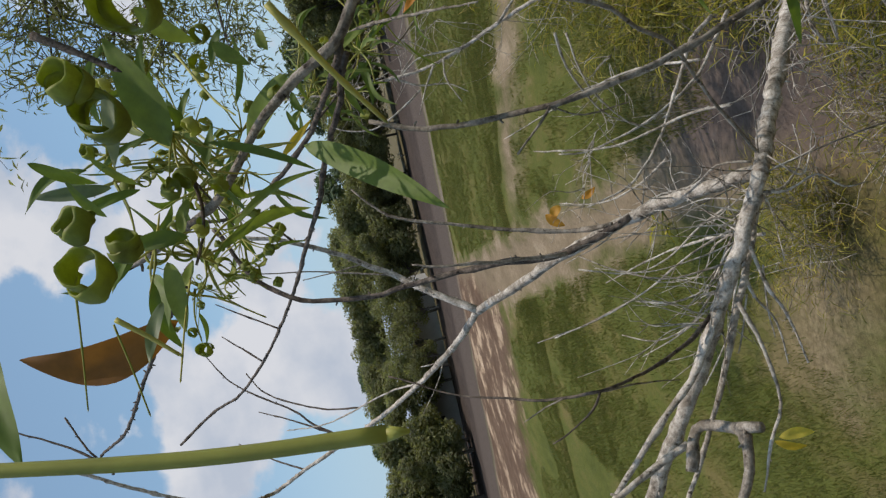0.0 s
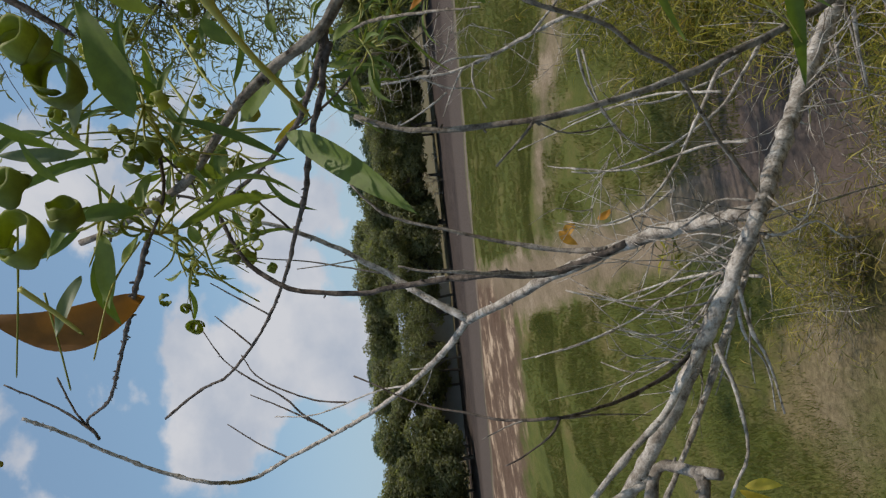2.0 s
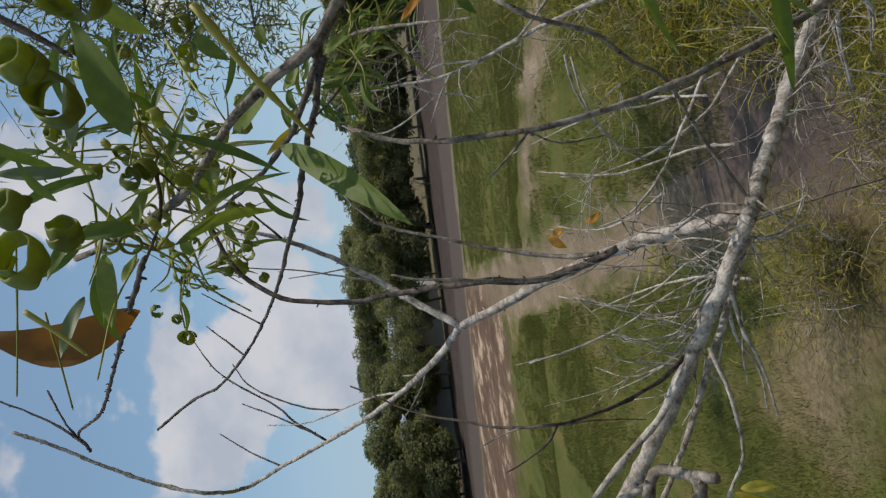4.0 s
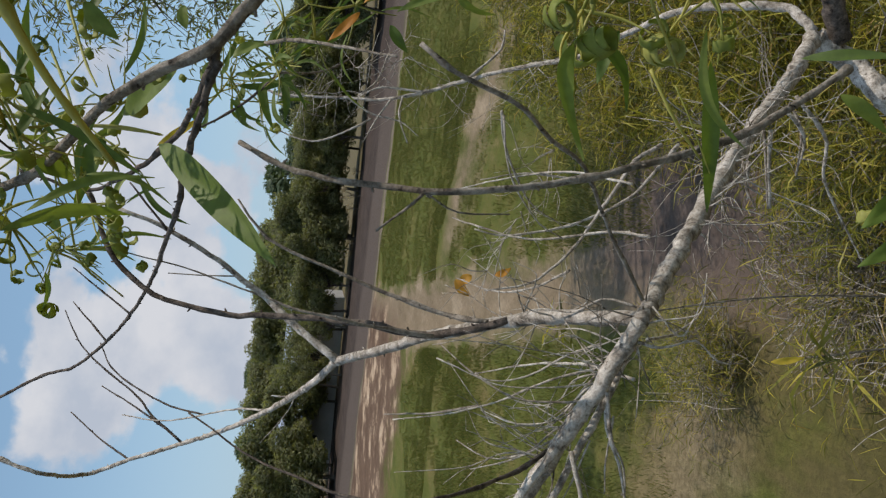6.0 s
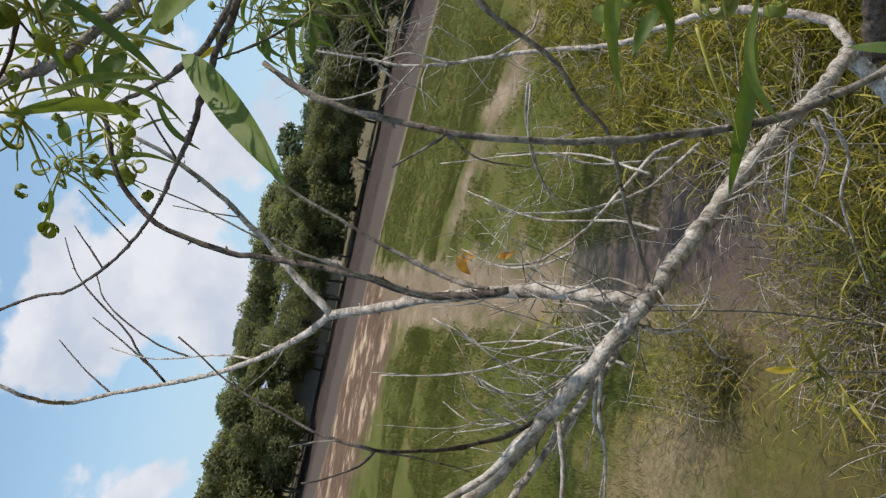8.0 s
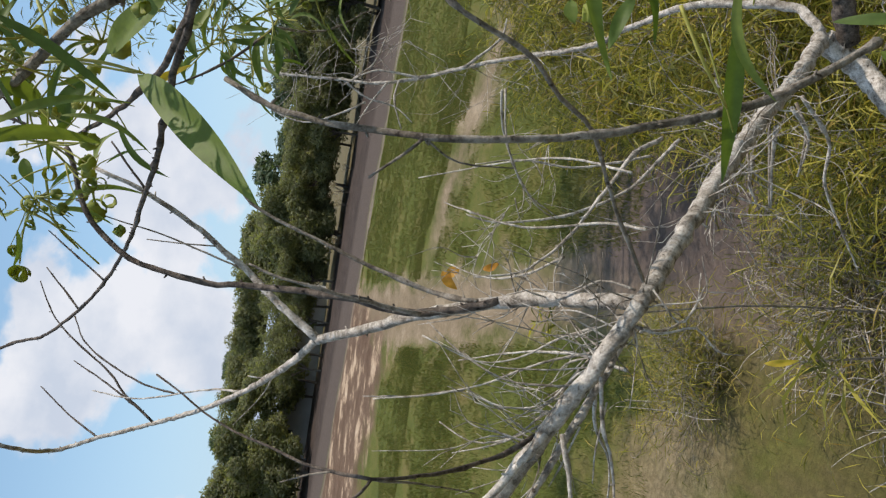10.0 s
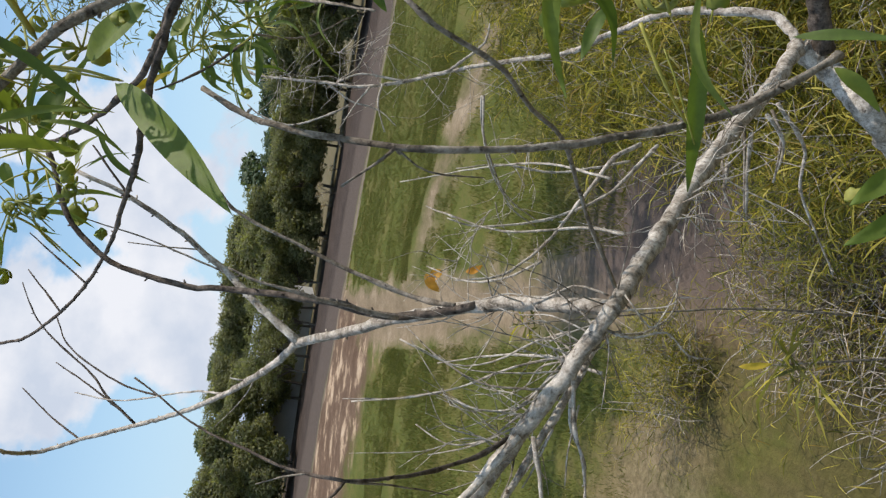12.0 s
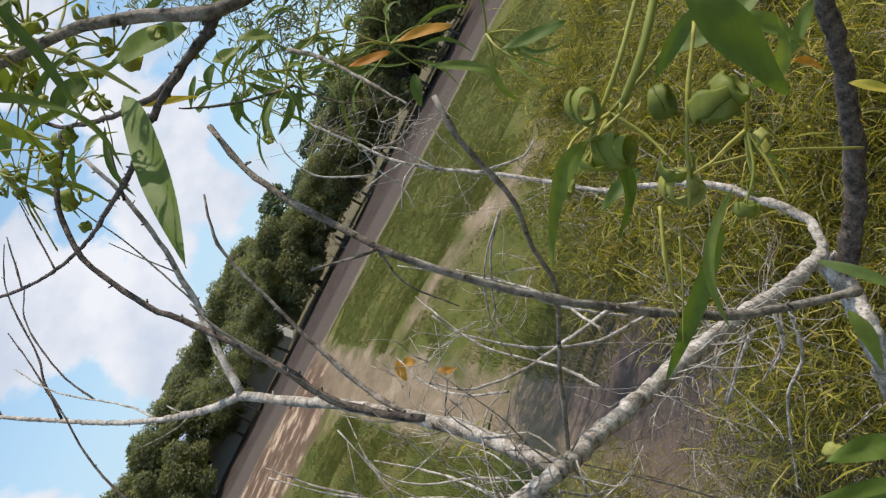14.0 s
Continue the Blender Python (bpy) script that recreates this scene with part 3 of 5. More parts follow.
limb("twig", DARK, 0.0038, 0.0020, [(0.169, 0.624, 0.100), (0.155, 0.643, 0.104), (0.143, 0.707, 0.122), (0.120, 0.805, 0.153), (0.095, 0.894, 0.198), (0.081, 0.982, 0.243), (0.066, 1.072, 0.295), (0.067, 1.077, 0.329), (0.084, 1.088, 0.379)])
limb("twig", GREY, 0.0024, 0.0040, [(0.104, 0.744, 0.093), (0.083, 0.726, 0.054), (0.071, 0.698, 0.014), (0.065, 0.667, -0.040), (0.061, 0.642, -0.065), (0.062, 0.635, -0.108), (0.066, 0.637, -0.154), (0.075, 0.644, -0.202), (0.087, 0.651, -0.251), (0.102, 0.663, -0.304), (0.121, 0.674, -0.360), (0.146, 0.687, -0.407), (0.168, 0.702, -0.447), (0.192, 0.716, -0.488)])
limb("twig", GREY, 0.0015, 0.0009, [(0.061, 0.642, -0.065), (0.046, 0.649, -0.050), (0.027, 0.658, -0.026)])
limb("twig", GREY, 0.0009, 0.0005, [(0.057, 0.642, -0.068), (0.044, 0.647, -0.093), (0.043, 0.649, -0.137)])
limb("twig", GREY, 0.0023, 0.0023, [(0.185, 0.669, -0.062), (0.162, 0.663, -0.091), (0.148, 0.676, -0.129), (0.136, 0.690, -0.158), (0.114, 0.733, -0.196), (0.093, 0.775, -0.242), (0.054, 0.818, -0.275), (0.011, 0.851, -0.307), (-0.053, 0.899, -0.359)])
limb("branch", WHITE, 0.0120, 0.0072, [(0.487, 1.759, -1.110), (0.552, 1.819, -1.080), (0.569, 1.883, -1.012), (0.584, 2.004, -0.908), (0.557, 2.119, -0.824), (0.507, 2.235, -0.730)])
limb("twig", WHITE, 0.0072, 0.0036, [(0.516, 2.211, -0.753), (0.501, 2.294, -0.684), (0.488, 2.418, -0.551), (0.467, 2.514, -0.435), (0.437, 2.611, -0.312), (0.418, 2.685, -0.178), (0.430, 2.758, -0.053), (0.442, 2.846, 0.152)])
limb("twig", WHITE, 0.0044, 0.0018, [(0.437, 2.611, -0.312), (0.445, 2.624, -0.241), (0.448, 2.638, -0.161), (0.395, 2.652, -0.071)])
limb("twig", WHITE, 0.0051, 0.0026, [(0.461, 2.491, -0.423), (0.506, 2.483, -0.477), (0.559, 2.477, -0.530), (0.617, 2.478, -0.540)])
limb("twig", WHITE, 0.0055, 0.0017, [(0.209, 1.712, -0.727), (0.169, 1.696, -0.661), (0.107, 1.676, -0.611), (0.054, 1.664, -0.570), (-0.005, 1.652, -0.525), (-0.064, 1.643, -0.464), (-0.098, 1.651, -0.410), (-0.112, 1.665, -0.325)])
limb("twig", WHITE, 0.0044, 0.0018, [(0.214, 1.752, -0.785), (0.145, 1.711, -0.710), (0.089, 1.718, -0.656), (0.040, 1.732, -0.564), (0.015, 1.745, -0.481), (0.002, 1.762, -0.385), (0.015, 1.774, -0.323)])
limb("twig", WHITE, 0.0016, 0.0009, [(0.193, 1.185, -0.251), (0.129, 1.205, -0.262), (0.078, 1.224, -0.286), (0.032, 1.240, -0.326), (0.010, 1.257, -0.367)])
limb("twig", WHITE, 0.0031, 0.0012, [(0.170, 1.713, -0.707), (0.147, 1.727, -0.625), (0.132, 1.741, -0.541), (0.140, 1.761, -0.430), (0.124, 1.777, -0.335)])
limb("twig", GREY, 0.0040, 0.0017, [(-0.109, 1.134, -0.222), (-0.108, 1.183, -0.180), (-0.091, 1.204, -0.122), (-0.069, 1.226, -0.063), (-0.040, 1.245, 0.007), (-0.008, 1.265, 0.081), (0.022, 1.272, 0.114), (0.061, 1.279, 0.142)])
limb("twig", WHITE, 0.0017, 0.0008, [(-0.142, 0.950, -0.332), (-0.166, 0.990, -0.275), (-0.207, 1.049, -0.219), (-0.234, 1.095, -0.153), (-0.251, 1.141, -0.089)])
limb("twig", WHITE, 0.0017, 0.0008, [(-0.116, 0.971, -0.336), (-0.134, 0.997, -0.302), (-0.167, 1.024, -0.254), (-0.178, 1.052, -0.208), (-0.153, 1.085, -0.142)])
limb("twig", GREY, 0.0017, 0.0008, [(-0.177, 0.920, -0.320), (-0.184, 0.945, -0.266), (-0.182, 0.968, -0.222), (-0.162, 1.027, -0.180), (-0.134, 1.086, -0.147)])
limb("twig", WHITE, 0.0017, 0.0007, [(-0.199, 0.922, -0.303), (-0.217, 0.942, -0.270), (-0.252, 0.962, -0.237), (-0.265, 0.994, -0.195), (-0.251, 1.026, -0.162)])
limb("twig", WHITE, 0.0017, 0.0007, [(-0.214, 0.925, -0.285), (-0.235, 0.944, -0.258), (-0.259, 0.964, -0.224), (-0.288, 1.021, -0.180)])
limb("twig", WHITE, 0.0017, 0.0007, [(-0.149, 0.920, -0.330), (-0.169, 0.940, -0.305), (-0.211, 0.961, -0.273), (-0.220, 0.985, -0.230), (-0.211, 1.023, -0.193)])
limb("twig", WHITE, 0.0017, 0.0007, [(-0.130, 0.946, -0.358), (-0.141, 0.950, -0.332), (-0.186, 0.954, -0.297), (-0.216, 0.955, -0.283)])
limb("twig", WHITE, 0.0017, 0.0008, [(-0.067, 0.947, -0.371), (-0.060, 0.979, -0.338), (-0.080, 1.008, -0.313), (-0.080, 1.040, -0.276), (-0.092, 1.070, -0.246)])
limb("twig", WHITE, 0.0020, 0.0007, [(-0.105, 0.917, -0.358), (-0.113, 0.911, -0.389), (-0.104, 0.914, -0.434), (-0.130, 0.917, -0.465), (-0.134, 0.921, -0.501)])
limb("twig", WHITE, 0.0013, 0.0007, [(-0.063, 0.916, -0.379), (-0.099, 0.913, -0.412), (-0.084, 0.916, -0.429), (-0.050, 0.933, -0.454)])
limb("twig", WHITE, 0.0026, 0.0013, [(-0.163, 0.901, -0.319), (-0.221, 0.887, -0.321), (-0.256, 0.874, -0.330), (-0.315, 0.860, -0.332)])
limb("twig", WHITE, 0.0048, 0.0034, [(-0.119, 0.946, -0.364), (-0.178, 0.948, -0.337), (-0.255, 0.951, -0.298), (-0.306, 0.953, -0.270), (-0.350, 0.955, -0.248), (-0.425, 0.959, -0.203), (-0.515, 0.965, -0.145)])
limb("twig", WHITE, 0.0045, 0.0038, [(-0.232, 0.907, -0.263), (-0.265, 0.901, -0.232), (-0.302, 0.895, -0.197), (-0.332, 0.891, -0.155), (-0.379, 0.898, -0.104), (-0.449, 0.907, -0.031)])
limb("twig", WHITE, 0.0013, 0.0007, [(-0.191, 0.898, -0.327), (-0.247, 0.906, -0.322), (-0.289, 0.914, -0.324)])
limb("twig", WHITE, 0.0013, 0.0007, [(-0.225, 0.920, -0.306), (-0.274, 0.921, -0.286), (-0.296, 0.922, -0.275)])
limb("twig", GREY, 0.0032, 0.0016, [(0.231, 1.443, -0.814), (0.152, 1.438, -0.818), (0.067, 1.433, -0.823)])
limb("twig", GREY, 0.0035, 0.0017, [(0.289, 1.575, -0.947), (0.234, 1.568, -0.970), (0.157, 1.565, -0.962)])
limb("twig", GREY, 0.0024, 0.0010, [(0.158, 1.326, -0.709), (0.105, 1.312, -0.712), (0.065, 1.299, -0.721)])
limb("twig", WHITE, 0.0026, 0.0013, [(0.077, 1.172, -0.576), (0.042, 1.177, -0.542), (0.016, 1.170, -0.571)])
limb("twig", DARK, 0.0044, 0.0018, [(-0.682, 2.635, 0.432), (-0.608, 2.682, 0.529), (-0.549, 2.720, 0.586), (-0.479, 2.777, 0.691), (-0.404, 2.830, 0.782), (-0.295, 2.881, 0.847)])
limb("twig", DARK, 0.0033, 0.0018, [(-0.557, 2.474, 0.348), (-0.547, 2.544, 0.449), (-0.503, 2.617, 0.566), (-0.453, 2.686, 0.654), (-0.386, 2.749, 0.702)])
limb("twig", DARK, 0.0035, 0.0018, [(-0.658, 2.697, 0.485), (-0.597, 2.772, 0.602), (-0.544, 2.846, 0.721)])
limb("twig", DARK, 0.0036, 0.0019, [(-0.770, 2.766, 0.618), (-0.722, 2.865, 0.735), (-0.658, 2.965, 0.851)])
limb("twig", WHITE, 0.0029, 0.0017, [(-0.467, 2.138, 0.150), (-0.505, 2.307, 0.252), (-0.578, 2.491, 0.451), (-0.589, 2.620, 0.607)])
limb("twig", WHITE, 0.0027, 0.0013, [(-0.399, 1.976, 0.078), (-0.399, 1.981, 0.104), (-0.397, 1.985, 0.124)])
limb("twig", WHITE, 0.0019, 0.0007, [(-0.381, 1.924, 0.064), (-0.445, 1.977, 0.092), (-0.526, 2.034, 0.154)])
limb("twig", GREY, 0.0021, 0.0010, [(-0.120, 1.592, 0.121), (-0.095, 1.606, 0.192), (-0.068, 1.621, 0.269), (-0.053, 1.606, 0.323), (-0.035, 1.592, 0.386)])
limb("twig", GREY, 0.0015, 0.0010, [(-0.078, 1.552, 0.172), (-0.078, 1.564, 0.238), (-0.075, 1.574, 0.295)])
limb("twig", DARK, 0.0024, 0.0014, [(0.006, 1.474, 0.279), (0.054, 1.483, 0.318), (0.089, 1.490, 0.346)])
limb("branch", GREY, 0.0068, 0.0055, [(-0.367, 0.791, -0.137), (-0.324, 0.792, -0.156), (-0.315, 0.752, -0.172), (-0.304, 0.692, -0.189)])
limb("branch", GREY, 0.0057, 0.0049, [(-0.312, 0.722, -0.179), (-0.324, 0.711, -0.178), (-0.358, 0.690, -0.158), (-0.395, 0.690, -0.122)])
limb("twig", WHITE, 0.0051, 0.0038, [(-0.348, 0.821, -0.150), (-0.355, 0.822, -0.123), (-0.372, 0.823, -0.080), (-0.411, 0.825, 0.007)])
limb("twig", WHITE, 0.0025, 0.0012, [(-0.202, 0.796, -0.243), (-0.261, 0.792, -0.255), (-0.324, 0.788, -0.256), (-0.363, 0.787, -0.232), (-0.414, 0.785, -0.208)])
limb("twig", DARK, 0.0024, 0.0046, [(0.018, 0.631, 0.281), (-0.034, 0.832, 0.370), (-0.140, 1.285, 0.560), (-0.322, 1.939, 0.854), (-0.453, 2.445, 1.127), (-0.552, 2.643, 1.185)])
limb("twig", DARK, 0.0043, 0.0027, [(-0.496, 2.442, 1.106), (-0.407, 2.502, 1.227), (-0.310, 2.566, 1.407)])
limb("twig", DARK, 0.0043, 0.0027, [(-0.496, 2.442, 1.106), (-0.427, 2.499, 1.178), (-0.318, 2.558, 1.237)])
limb("twig", DARK, 0.0010, 0.0006, [(0.091, 0.634, 0.258), (0.074, 0.735, 0.265), (0.044, 0.832, 0.267)])
limb("twig", DARK, 0.0019, 0.0009, [(0.089, 0.614, 0.252), (0.050, 0.592, 0.250), (0.017, 0.570, 0.262)])
limb("branch", DARK, 0.0150, 0.0250, [(0.882, 1.362, -0.607), (0.821, 1.444, -0.748), (0.730, 1.528, -0.894), (0.611, 1.643, -1.053), (0.470, 1.736, -1.163)])
limb("twig", GREY, 0.0031, 0.0010, [(0.256, 1.060, 0.090), (0.251, 1.003, 0.053), (0.213, 0.844, -0.005), (0.190, 0.757, -0.050)])
limb("twig", DARK, 0.0023, 0.0011, [(0.234, 1.144, 0.075), (0.188, 1.151, 0.129), (0.159, 1.158, 0.178), (0.150, 1.162, 0.199)])
limb("twig", GREY, 0.0019, 0.0009, [(0.234, 1.144, 0.075), (0.257, 1.235, 0.008), (0.314, 1.328, -0.057)])
limb("twig", WHITE, 0.0047, 0.0019, [(0.442, 2.846, 0.152), (0.467, 2.884, 0.212), (0.487, 2.928, 0.310)])
limb("twig", WHITE, 0.0037, 0.0018, [(0.434, 2.755, -0.071), (0.379, 2.738, -0.150), (0.354, 2.720, -0.244), (0.307, 2.707, -0.305)])
limb("twig", WHITE, 0.0037, 0.0018, [(0.433, 2.749, -0.107), (0.493, 2.740, -0.173), (0.571, 2.739, -0.201)])
limb("twig", WHITE, 0.0037, 0.0019, [(0.361, 2.737, -0.152), (0.326, 2.764, -0.084), (0.287, 2.798, 0.022), (0.305, 2.833, 0.117), (0.344, 2.846, 0.177)])
limb("twig", WHITE, 0.0035, 0.0018, [(0.415, 2.628, -0.209), (0.353, 2.658, -0.165), (0.278, 2.687, -0.122)])
limb("twig", WHITE, 0.0035, 0.0018, [(0.423, 2.622, -0.244), (0.359, 2.621, -0.233), (0.273, 2.612, -0.261)])

limb("twig", WHITE, 0.0042, 0.0020, [(0.149, 1.347, -0.734), (0.100, 1.368, -0.743), (0.071, 1.387, -0.771)])
limb("twig", WHITE, 0.0048, 0.0022, [(0.217, 1.436, -0.825), (0.147, 1.479, -0.849), (0.070, 1.520, -0.878)])
limb("twig", WHITE, 0.0045, 0.0022, [(0.269, 1.525, -0.908), (0.221, 1.562, -0.973), (0.143, 1.607, -0.985)])
limb("twig", WHITE, 0.0050, 0.0020, [(0.316, 1.641, -1.001), (0.233, 1.681, -1.099), (0.144, 1.732, -1.133), (0.043, 1.776, -1.217), (-0.050, 1.820, -1.301)])
limb("twig", WHITE, 0.0025, 0.0012, [(-0.149, 1.220, -0.501), (-0.163, 1.399, -0.633), (-0.141, 1.580, -0.770), (-0.078, 1.768, -0.871)])
limb("twig", WHITE, 0.0030, 0.0013, [(-0.224, 1.180, -0.419), (-0.304, 1.223, -0.442), (-0.368, 1.263, -0.485), (-0.458, 1.306, -0.504)])
limb("twig", WHITE, 0.0026, 0.0012, [(-0.176, 1.225, -0.464), (-0.271, 1.274, -0.446), (-0.383, 1.325, -0.417), (-0.474, 1.379, -0.372)])
limb("twig", GREY, 0.0022, 0.0010, [(-0.238, 1.164, -0.218), (-0.274, 1.273, -0.167), (-0.302, 1.386, -0.096)])
limb("twig", WHITE, 0.0026, 0.0012, [(-0.194, 1.126, -0.444), (-0.192, 1.234, -0.409), (-0.209, 1.345, -0.350), (-0.248, 1.460, -0.267)])
limb("twig", WHITE, 0.0030, 0.0013, [(0.237, 1.477, -0.313), (0.173, 1.602, -0.353), (0.075, 1.718, -0.434), (0.025, 1.832, -0.544)])
limb("twig", WHITE, 0.0034, 0.0014, [(0.009, 1.512, -0.622), (0.016, 1.598, -0.571), (-0.004, 1.697, -0.433), (0.024, 1.794, -0.325), (0.039, 1.877, -0.291)])
limb("twig", WHITE, 0.0028, 0.0012, [(0.107, 1.428, -0.551), (0.133, 1.545, -0.472), (0.126, 1.662, -0.383), (0.085, 1.791, -0.216)])
limb("twig", WHITE, 0.0026, 0.0010, [(-0.048, 1.344, -0.408), (-0.084, 1.448, -0.380), (-0.105, 1.558, -0.331), (-0.087, 1.671, -0.269)])

# ---- its leaves, pods and stalks ----
def leaf(mat, base, tip, width, bend=0.0, face=(0.1, -1.0, 0.25), curl=0.12, label=""):
    """A long sickle-shaped leaf from base to tip, bent sideways, cupped along its rib."""
    a, b = Vector(base), Vector(tip)
    axis = b - a
    n = Vector(face)
    n = (n - axis * (n.dot(axis) / axis.length_squared)).normalized()
    side = axis.cross(n).normalized()
    v, f = [], []
    rows, cols = 16, 6
    for i in range(rows + 1):
        t = i / rows
        w = width * 0.5 * (math.sin(math.pi * min(1, t ** 0.85)) ** 0.8 + 0.02) * (1 - 0.15 * t)
        c = a + axis * t + side * (bend * math.sin(math.pi * t)) + n * (axis.length * curl * math.sin(math.pi * t) * 0.35)
        for k in range(cols + 1):
            s = 2 * k / cols - 1
            wave = 0.05 * width * math.sin(9 * t + s * 2)
            v.append(c + side * (w * s) + n * (abs(s) * w * 0.22 + wave))
    for i in range(rows):
        for k in range(cols):
            q = i * (cols + 1) + k
            f.append((q, q + 1, q + cols + 2, q + cols + 1))
    return part("leaf", raw_mesh("leaf", v, f, mat), acacia, label)


def pod(mat, centre, radius, turns=1.6, thick=0.34, axis=(0.3, -1.0, 0.2), seed=0):
    """A flat pod rolled into a ring, ribbed where the seeds lie."""
    rng = random.Random(seed)
    n = Vector(axis).normalized()
    x = n.orthogonal().normalized()
    y = n.cross(x)
    v, f = [], []
    steps, sides = 34, 8
    start, squash, lift = rng.uniform(0, 6.28), rng.uniform(0.65, 1.0), rng.uniform(0.2, 0.6)
    turns *= rng.uniform(0.6, 1.0)
    for i in range(steps + 1):
        t = i / steps
        a = start + t * turns * 2 * math.pi
        r = radius * (0.78 - 0.12 * t)
        r *= 1 + 0.22 * math.sin(a * 1.3 + start) * t
        q = Vector(centre) + (x * math.cos(a) + y * math.sin(a) * squash) * r + n * (radius * lift * (t - 0.5) * turns)
        out = (x * math.cos(a) + y * math.sin(a) + n * 0.5 * math.sin(a * 0.7 + start)).normalized()
        w = radius * thick * (0.35 + 0.65 * min(1, 5 * t, 5 * (1 - t) + 0.1)) * (1 + 0.16 * math.sin(t * 40 + start))
        for k in range(sides):
            p = 2 * math.pi * k / sides
            v.append(q + out * (math.cos(p) * w * 0.24) + n * (math.sin(p) * w * 1.2))
    for i in range(steps):
        for k in range(sides):
            k2 = (k + 1) % sides
            f.append((i * sides + k, i * sides + k2, (i + 1) * sides + k2, (i + 1) * sides + k))
    f.append(tuple(range(sides)))
    f.append(tuple(steps * sides + k for k in range(sides)))
    return part("pod", raw_mesh("pod", v, f, mat), acacia)


def stalk(mat, r0, r1, points):
    v, f = [], []
    line = spline(points, 6)
    sweep(v, f, line, r0, r1, 7, 0.1, 0.1, limb_rng)
    sweep(v, f, [line[-1], line[-1] + (line[-1] - line[-2]).normalized() * r1 * 2.5], r1 * 0.95, r1 * 0.25, 7)
    return part("stalk", raw_mesh("stalk", v, f, mat), acacia)


def tuft(centre, reach, count, seed, lean=(0, 0, 0.3), leaves=3, mat=None):
    """Thin stalks, small curled pods and narrow leaves that spring from one node."""
    rng = random.Random(seed)
    c = Vector(centre)
    slim = 0.55 if leaves > 5 else 1.0
    for i in range(count):
        d = (Vector((rng.gauss(0, 1), rng.gauss(0, 0.7), rng.gauss(0, 1))).normalized() + Vector(lean)).normalized()
        far = reach * rng.uniform(0.5, 1.2)
        side = d.orthogonal().normalized() * far * rng.uniform(-.3, .3)
        e = c + d * far
        stalk(STALK, 0.0013, 0.0006, [c, c + d * far * .5 + side * .6, e + side * .3])
        if i < leaves:
            l = e + d * rng.uniform(.03, .06) * (slim + .15) + Vector((rng.uniform(-.012, .012), 0, -.02))
            leaf(mat or LEAF, e - d * far * .4, l, rng.uniform(.007, .013) * slim, rng.choice((-1, 1)) * rng.uniform(.006, .015), (rng.uniform(-1, 1), -1, rng.uniform(-.5, 1)))
        elif rng.random() < 0.55:
            pod(POD, e + side * .3, rng.uniform(.007, .012), rng.uniform(1.0, 2.0), .36, (rng.gauss(0, 1), rng.gauss(0, 1), rng.gauss(0, 1)), seed * 50 + i)


leaf(LEAF, (0.100, 0.743, 0.162), (-0.002, 0.613, 0.051), 0.0290, -0.0078, (-.5, -1, -.3))
leaf(YELLOW_LEAF, (0.116, 0.989, 0.210), (0.158, 1.033, 0.161), 0.0117, 0.0019, (.2, -1, .2))
leaf(LEAF, (0.132, 1.074, 0.289), (0.069, 1.096, 0.317), 0.0317, 0.0041, (.3, -1, .1))
leaf(LEAF, (0.192, 0.851, 0.163), (0.149, 0.966, 0.243), 0.0360, -0.0044, (.1, -1, .5))
leaf(LEAF, (0.171, 0.608, -0.291), (0.049, 0.695, -0.335), 0.0160, 0.0013, (.5, -1, .3))
leaf(LEAF, (0.185, 0.651, -0.396), (0.179, 0.598, -0.461), 0.0111, -0.0010, (.3, -.6, .6))
leaf(LEAF, (0.253, 0.873, -0.311), (0.192, 0.874, -0.287), 0.0172, 0.0018, (.2, -1, .5))
leaf(LEAF, (0.271, 0.982, -0.274), (0.243, 0.979, -0.281), 0.0177, 0.0020, (.2, -1, .5))
leaf(LEAF, (0.230, 1.199, 0.100), (0.160, 1.193, 0.086), 0.0126, 0.0047, (.8, -1, .3))
leaf(LEAF, (0.197, 1.154, 0.143), (0.162, 1.148, 0.121), 0.0105, -0.0045, (.8, -1, .3))
leaf(LEAF, (0.198, 1.164, 0.197), (0.154, 1.159, 0.184), 0.0083, 0.0015, (.8, -1, .3))
leaf(LEAF, (0.222, 1.162, 0.181), (0.186, 1.158, 0.171), 0.0135, 0.0045, (.5, -1, .3))
leaf(LEAF, (0.223, 1.204, 0.130), (0.198, 1.204, 0.139), 0.0110, -0.0047, (.5, -1, .3))
leaf(LEAF, (0.245, 1.194, 0.070), (0.213, 1.189, 0.051), 0.0094, 0.0039, (.5, -1, .3))
leaf(LEAF, (0.039, 1.189, 0.387), (0.006, 1.185, 0.372), 0.0180, 0.0023, (.5, -1, .1))
leaf(LEAF, (0.057, 1.336, 0.348), (0.004, 1.382, 0.338), 0.0139, 0.0026, (.5, -1, .1))
leaf(BROWN_LEAF, (-0.037, 0.843, 0.362), (-0.025, 0.829, 0.531), 0.0500, -0.0260, (.1, -1, -.1))
leaf(LEAF, (0.109, 0.555, 0.249), (0.198, 0.541, 0.269), 0.0325, 0.0042, (-.2, -1, .3))
leaf(PALE_LEAF, (0.121, 0.566, 0.253), (0.180, 0.559, 0.261), 0.0162, -0.0021, (.4, -1, .2))
leaf(LEAF, (0.024, 0.449, 0.252), (-0.022, 0.426, 0.249), 0.0146, -0.0014, (.2, -1, .1))
leaf(PALE_LEAF, (0.002, 0.389, 0.247), (-0.028, 0.366, 0.258), 0.0092, 0.0009, (.3, -1, .1))
